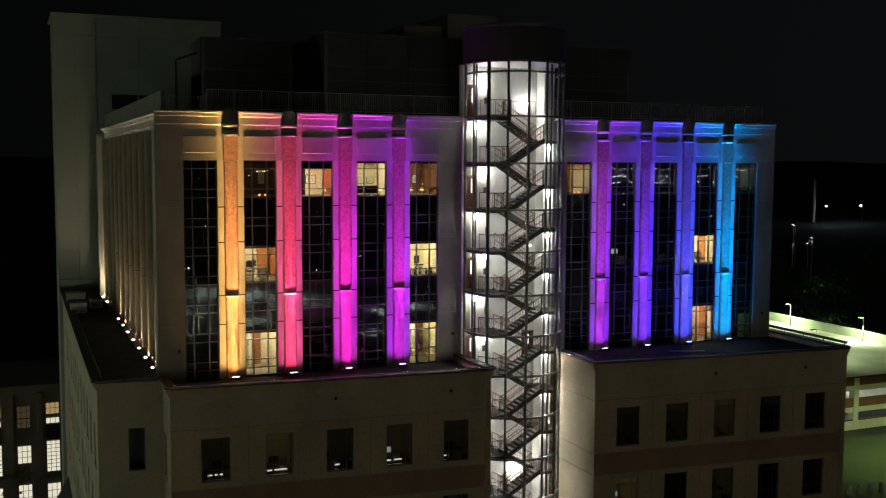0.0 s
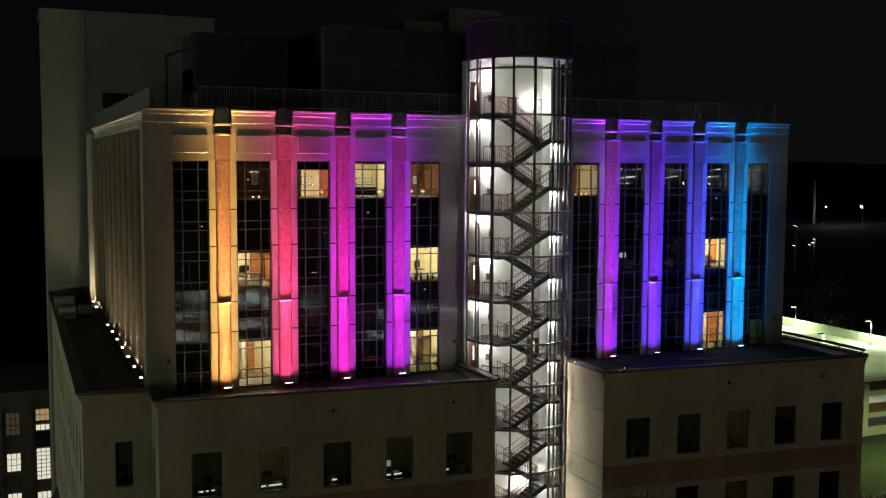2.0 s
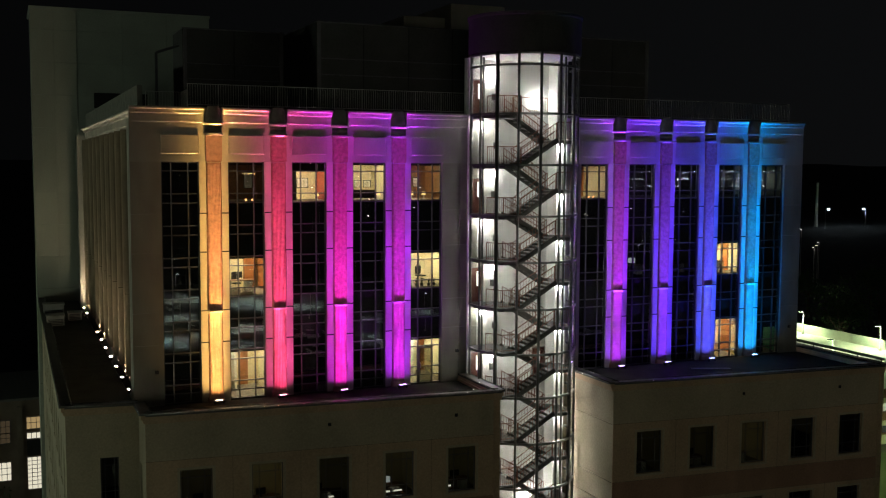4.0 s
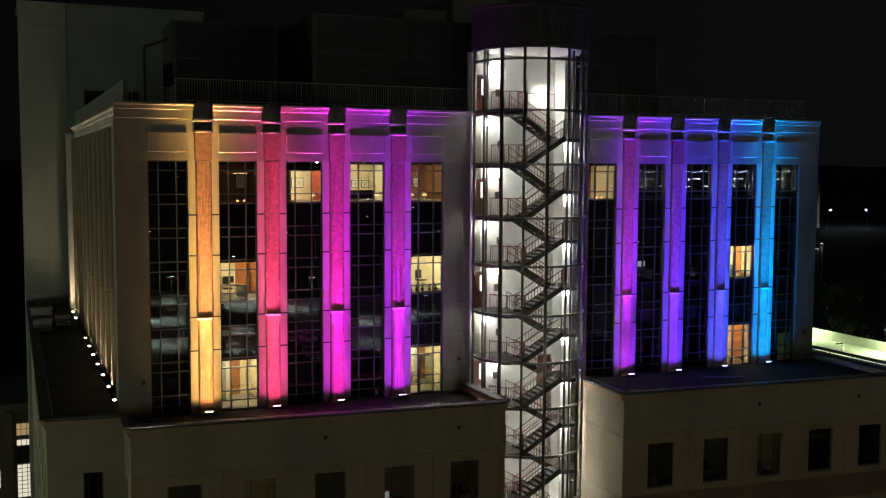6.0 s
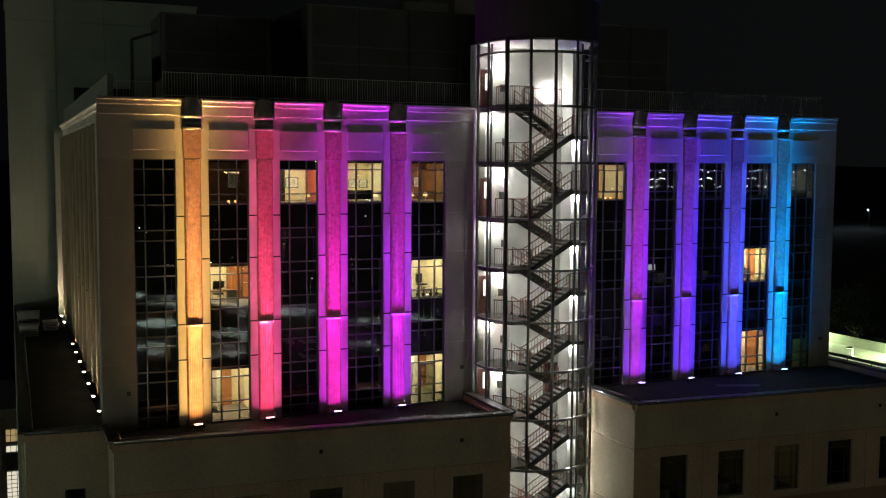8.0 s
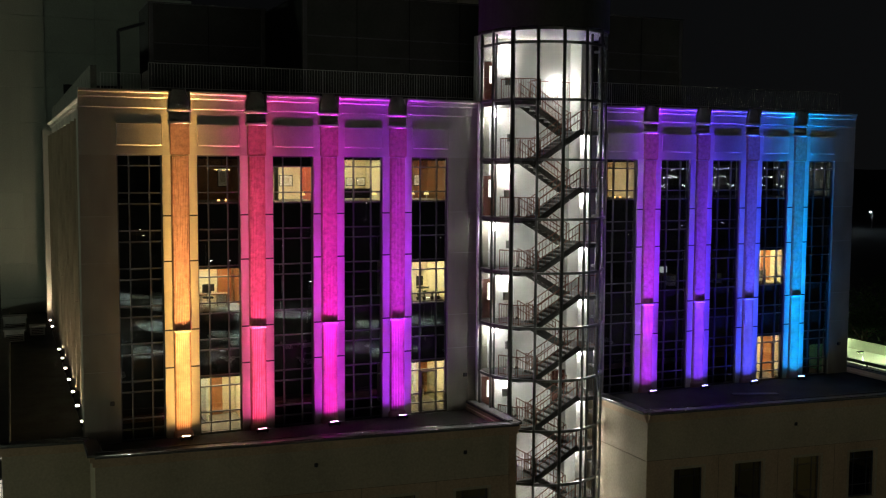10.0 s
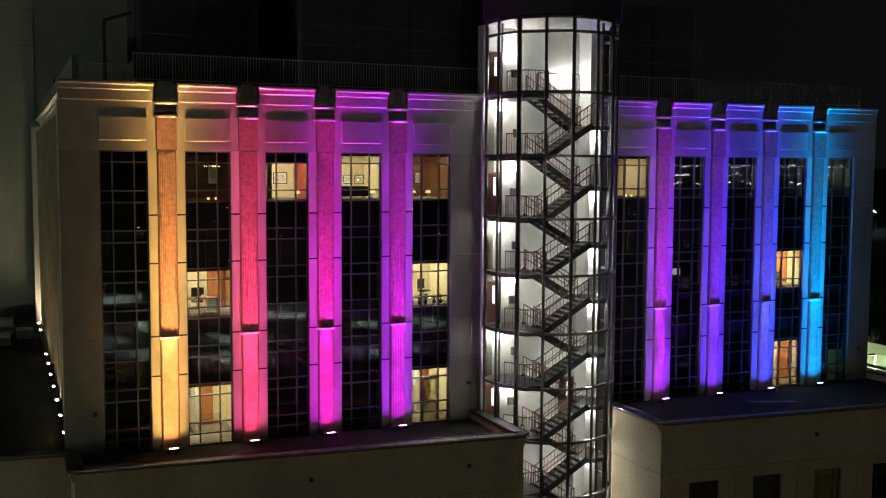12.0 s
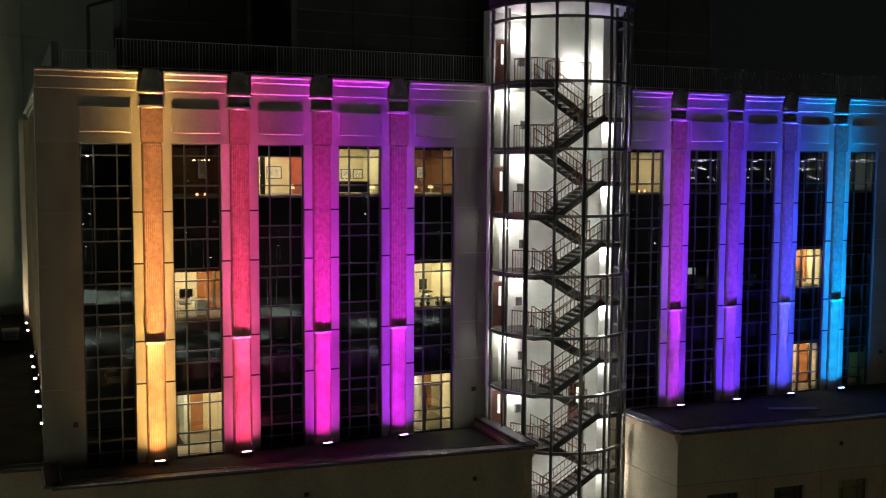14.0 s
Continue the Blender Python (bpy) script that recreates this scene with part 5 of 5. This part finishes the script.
# patches of lamplit ground: x, y, width, depth, turn
LIGHT_POOLS = ((30, -81, 6.4, 17, 6), (26, -55.5, 6.0, 8, -8), (40.5, -64, 6.2, 12, 12), (36.8, -43.5, 4.6, 5.5, 0), (69, -69, 5.4, 12, -6), (60.5, -44, 3.6, 7, 10), (77, -72, 6.5, 14, 14), (50, -88, 4.0, 9, 20), (17, -70, 5.5, 12, 4))
for y, share in ((-36, 0.5), (-50, 0.4), (-74, 0.3), (-94, 0.2)):
    for i in range(30):
        if rnd.random() > share:
            continue
        if any(abs(2 + 3.4 * i - p[0]) < 0.5 * p[2] + 2.5 and abs(y - p[1]) < 0.5 * p[3] + 3 for p in LIGHT_POOLS):
            continue
        k = rnd.choice((0, 0, 0, 1, 1, 2))
        m = pose(2 + 3.4 * i + rnd.uniform(-0.2, 0.2), y + rnd.uniform(-0.3, 0.3), 0, 0, 0, 90 if rnd.random() < 0.5 else -90)
        if first[k]:
            protos[k].matrix_basis = m
            first[k] = False
        else:
            copy_thing(protos[k], m)


# ---- pale lit drive of the car park, and pale patches for pools of light ----
def pad(outline, label):
    bm = bmesh.new()
    prism(bm, outline, 0.004, 0.09)
    tagged(part("pavement", bm, PALE_LIT_PAVING), label, "pavement", kind="structure")


PALE_LIT_PAVING = mat("pale_lit_paving", (0.40, 0.46, 0.43), 0.9, var=0.25, scale=0.25, fine=3, bump=0.3)
pad([(5, -116), (21, -113), (30, -108), (38, -101), (46, -92), (56, -80), (62, -86), (50, -106), (40, -118), (33, -131), (22, -136), (5, -137)], "pale lit concrete drive")
# pools of lamp light put into pale ground patches of their shape
for x, y, w, d, a in LIGHT_POOLS:
    m = Matrix.Rotation(radians(-a), 2)
    o = [m @ Vector((cx * w, cy * d)) for cx, cy in ((-0.5, -0.3), (-0.38, -0.46), (-0.1, -0.5), (0.2, -0.36), (0.42, -0.1), (0.5, 0.28), (0.47, 0.46), (0.36, 0.3), (0.1, 0.34), (-0.12, 0.5), (-0.4, 0.44), (-0.5, 0.2))]
    pad([(x + c.x, y + c.y) for c in o], "pale ground patch in the shape of a light pool")
for x, y, w in ((20, -124, 36000), (44, -106, 36000), (56, -92, 20000)):
    lamp_post(x, y, 0.09, 13, (0.9, 1.0, 0.97), w, "steel lamp post beside the pale drive", (0, 1.0), "drive lamps", 90, 4, 0.12)
for x, y, w, d, a in LIGHT_POOLS:
    lamp_post(x + 0.5 * w + 0.6, y, 0, 11, (0.86, 1.0, 0.95), 32000, "steel lamp post beside a pale light-pool patch", (-2.2, 0), "pad lamps", 62, 4, 0.12)


# ---- trees ----
def tree(seed, hgt, spread):
    rn = random.Random(seed)
    t = thing("tree", "dark leafy tree at night", "tree", "trees beyond the building")
    bm = bmesh.new()
    tube(bm, (0, 0, 0), (0.1, 0, hgt * 0.5), 0.28, 8, 0.16)
    tips = []
    for i in range(7):
        a = 2 * math.pi * i / 7 + rn.uniform(-0.3, 0.3)
        z0 = hgt * rn.uniform(0.3, 0.5)
        tip = (spread * 0.6 * math.cos(a), spread * 0.6 * math.sin(a), hgt * rn.uniform(0.55, 0.85))
        tube(bm, (0.06, 0, z0), tip, 0.11, 6, 0.03)
        tips.append(tip)
    part("trunk", bm, BARK, t)
    bm = bmesh.new()
    for tip in tips + [(0, 0, hgt * 0.9), (0.3, -0.4, hgt * 0.75)]:
        for _ in range(110):
            d = Vector((rn.gauss(0, 1), rn.gauss(0, 1), rn.gauss(0, 0.8))).normalized() * spread * 0.48 * rn.random() ** 0.4
            c = Vector(tip) + d
            q = Euler((rn.uniform(0, 6.3), rn.uniform(0, 6.3), rn.uniform(0, 6.3))).to_matrix()
            s = rn.uniform(0.14, 0.3)
            vs = [bm.verts.new(c + q @ Vector(v) * s) for v in ((-1, 0, 0), (0, -0.6, 0.1), (1, 0, 0), (0, 0.6, 0.1))]
            bm.faces.new(vs)
    part("crown", bm, LEAF, t)
    return t


kinds = [tree(1, 10, 4.2), tree(2, 13, 5.2), tree(3, 8.5, 3.6)]
spots = [(-6, 122), (-14, 118), (-22, 126), (-32, 120), (0, 132), (-42, 130), (122, 108), (116, 122), (126, 131), (119, 143), (131, 152), (123, 164), (139, 118), (143, 140), (150, 165), (134, 176), (160, 150), (172, 170)]
rnd = random.Random(3)
for i, (x, y) in enumerate(spots):
    m = pose(x, y, ground_z(x, y), 0, 0, rnd.uniform(0, 360))
    if i < 3:
        kinds[i].matrix_basis = m
    else:
        copy_thing(kinds[i % 3], m)

# ---- lawn and kerb in front of the garage ----
bm = bmesh.new()
prism(bm, [(56, 58), (140, 58), (140, 84), (56, 84)], 0.004, 0.10)
tagged(part("lawn", bm, GRASS), "lit green lawn before the garage", "lawn", kind="structure")
boxes("kerb", CONCRETE, None, [(56, 57.8, 0, 140, 57.99, 0.15)])
tagged(bpy.data.objects["kerb"], "pale concrete kerb along the lawn", "kerb", kind="structure")
for x, y in ((84, 75), (102, 75)):
    lamp_post(x, y, 0.1, 8, (0.8, 1.0, 0.42), 3600, "steel lamp post beside the lawn", (-0.9, 0), "lawn lamps", 165, 60)
# distant chimney and small far lights on the hill
ch = thing("distant_mast", "pale slender mast on the far hill", "mast", m=pose(314.5, 338, 0))
bm = bmesh.new()
tube(bm, (0, 0, 0), (0, 0, 23), 0.7, 10, 0.5)
part("shaft", bm, CONCRETE, ch)
for i in range(6):
    bo = thing("bollard", "short white rounded bollard on the lawn edge", "bollard", "lawn bollards", m=pose(69.0 + 1.08 * i, 69.4 - 0.2 * i, 0.1))
    bm = bmesh.new()
    lathe(bm, [(0.0, 0.0), (0.22, 0.0), (0.22, 0.75), (0.17, 0.92), (0.0, 0.98)], n=14)
    part("body", bm, WHITE, bo, smooth=True)

# ---- low rail over the side parapet of the right terrace ----
low_rail = thing("parapet_rail", "dark metal bar on short studs along the parapet", "railing")
ya = front_line(53.3) + 0.2
boxes("bar", COPING, low_rail, [(53.35, ya, PAR + 0.19, 53.5, 80.0, PAR + 0.36)])
for i in range(13):
    bm = bmesh.new()
    tube(bm, (53.42, ya + 0.2 + 2.0 * i, PAR), (53.42, ya + 0.2 + 2.0 * i, PAR + 0.19), 0.035, 8)
    part("stud", bm, COPING, low_rail)

# ---- small things on the terraces ----
bm = bmesh.new()
box(bm, 0, 0, 0, 2.6, 0.5, 0.05)
tagged(part("roof_walkway_pad", bm, COPING, m=pose(41.9, 59.3, TERRACE, 0, 0, -20)), "pale walkway slab on the dark terrace roof", "paving slab")
for x, y, w, d, hgt in ((5.2, 92.5, 1.3, 1.1, 0.9), (6.8, 95.0, 1.0, 1.2, 0.7), (5.3, 98.0, 1.6, 1.3, 1.1)):
    u = thing("roof_unit", "grey metal ventilation unit on the terrace", "vent unit", "terrace ventilation units", m=pose(x, y, TERRACE))
    boxes("curb", ROOFING, u, [(-w / 2 - 0.08, -d / 2 - 0.08, 0, w / 2 + 0.08, d / 2 + 0.08, 0.15)])
    boxes("casing", STEEL, u, [(-w / 2, -d / 2, 0.152, w / 2, d / 2, hgt)])
    boxes("hood", STEEL, u, [(-w / 2 - 0.06, -d / 2 - 0.06, hgt + 0.002, w / 2 + 0.06, d / 2 + 0.06, hgt + 0.1)])
    for j in range(4):
        boxes("louvre", BLACK, u, [(-w / 2 + 0.1, -d / 2 - 0.02, 0.25 + j * 0.12, w / 2 - 0.1, -d / 2 - 0.002, 0.3 + j * 0.12)])
for x, y in ((9.0, 61.95), (26.6, 61.95), (52.1, 61.95)):
    b = thing("wall_box", "small dark junction box on the pier", "junction box", "pier boxes", m=pose(x, FRONT, 18.6))
    boxes("case", BLACK, b, [(-0.09, -0.1, -0.09, 0.09, -0.002, 0.09)])
    boxes("cover", MULLION, b, [(-0.07, -0.115, -0.07, 0.07, -0.101, 0.07)])

# ---- far street lamps behind the flight ----
rnd = random.Random(8)
for i in range(26):
    y = rnd.uniform(-430, -170)
    x = rnd.uniform(60, 230) - y * 0.25
    lamp_post(x, y, 0, rnd.uniform(6, 11), rnd.choice(((1.0, 0.85, 0.55), (0.9, 1.0, 0.9), (1.0, 0.95, 0.8))), 0, "distant street lamp beyond the car park", (0, 0.8), "lamps beyond the car park", lens=rnd.uniform(14, 50), deep=0.2)
for i in range(8):
    lamp_post(rnd.uniform(20, 60), rnd.uniform(-330, -190), 0, rnd.uniform(6, 12), (1.0, 0.86, 0.6), 0, "distant street lamp beyond the car park", (0, 0.8), "lamps beyond the car park", lens=25, deep=0.3)
# lights of the town beyond, small and far behind the flight
for i in range(64):
    y = rnd.uniform(-900, -330)
    x = rnd.uniform(0.15, 0.95) * (60 - y) + rnd.uniform(-30, 30)
    lamp_post(x, y, 0, rnd.uniform(5, 20), rnd.choice(((1.0, 0.85, 0.55), (0.9, 1.0, 0.9), (1.0, 0.95, 0.8), (0.8, 0.9, 1.0))), 0, "distant street lamp of the town beyond", (0, 0.8), "lamps of the town", lens=rnd.uniform(8, 26), deep=0.2)
# small lights of the streets between
for i in range(46):
    y = rnd.uniform(-300, -50)
    x = rnd.uniform(0.12, 0.95) * (60 - y) + rnd.uniform(-8, 8)
    lamp_post(x, y, 0, rnd.uniform(4.5, 9), rnd.choice(((1.0, 0.85, 0.55), (0.9, 1.0, 0.9), (0.85, 0.92, 1.0))), 0, "small street lamp beyond the car park", (0, 0.8), "lamps of the streets", lens=rnd.uniform(10, 40), deep=0.06)
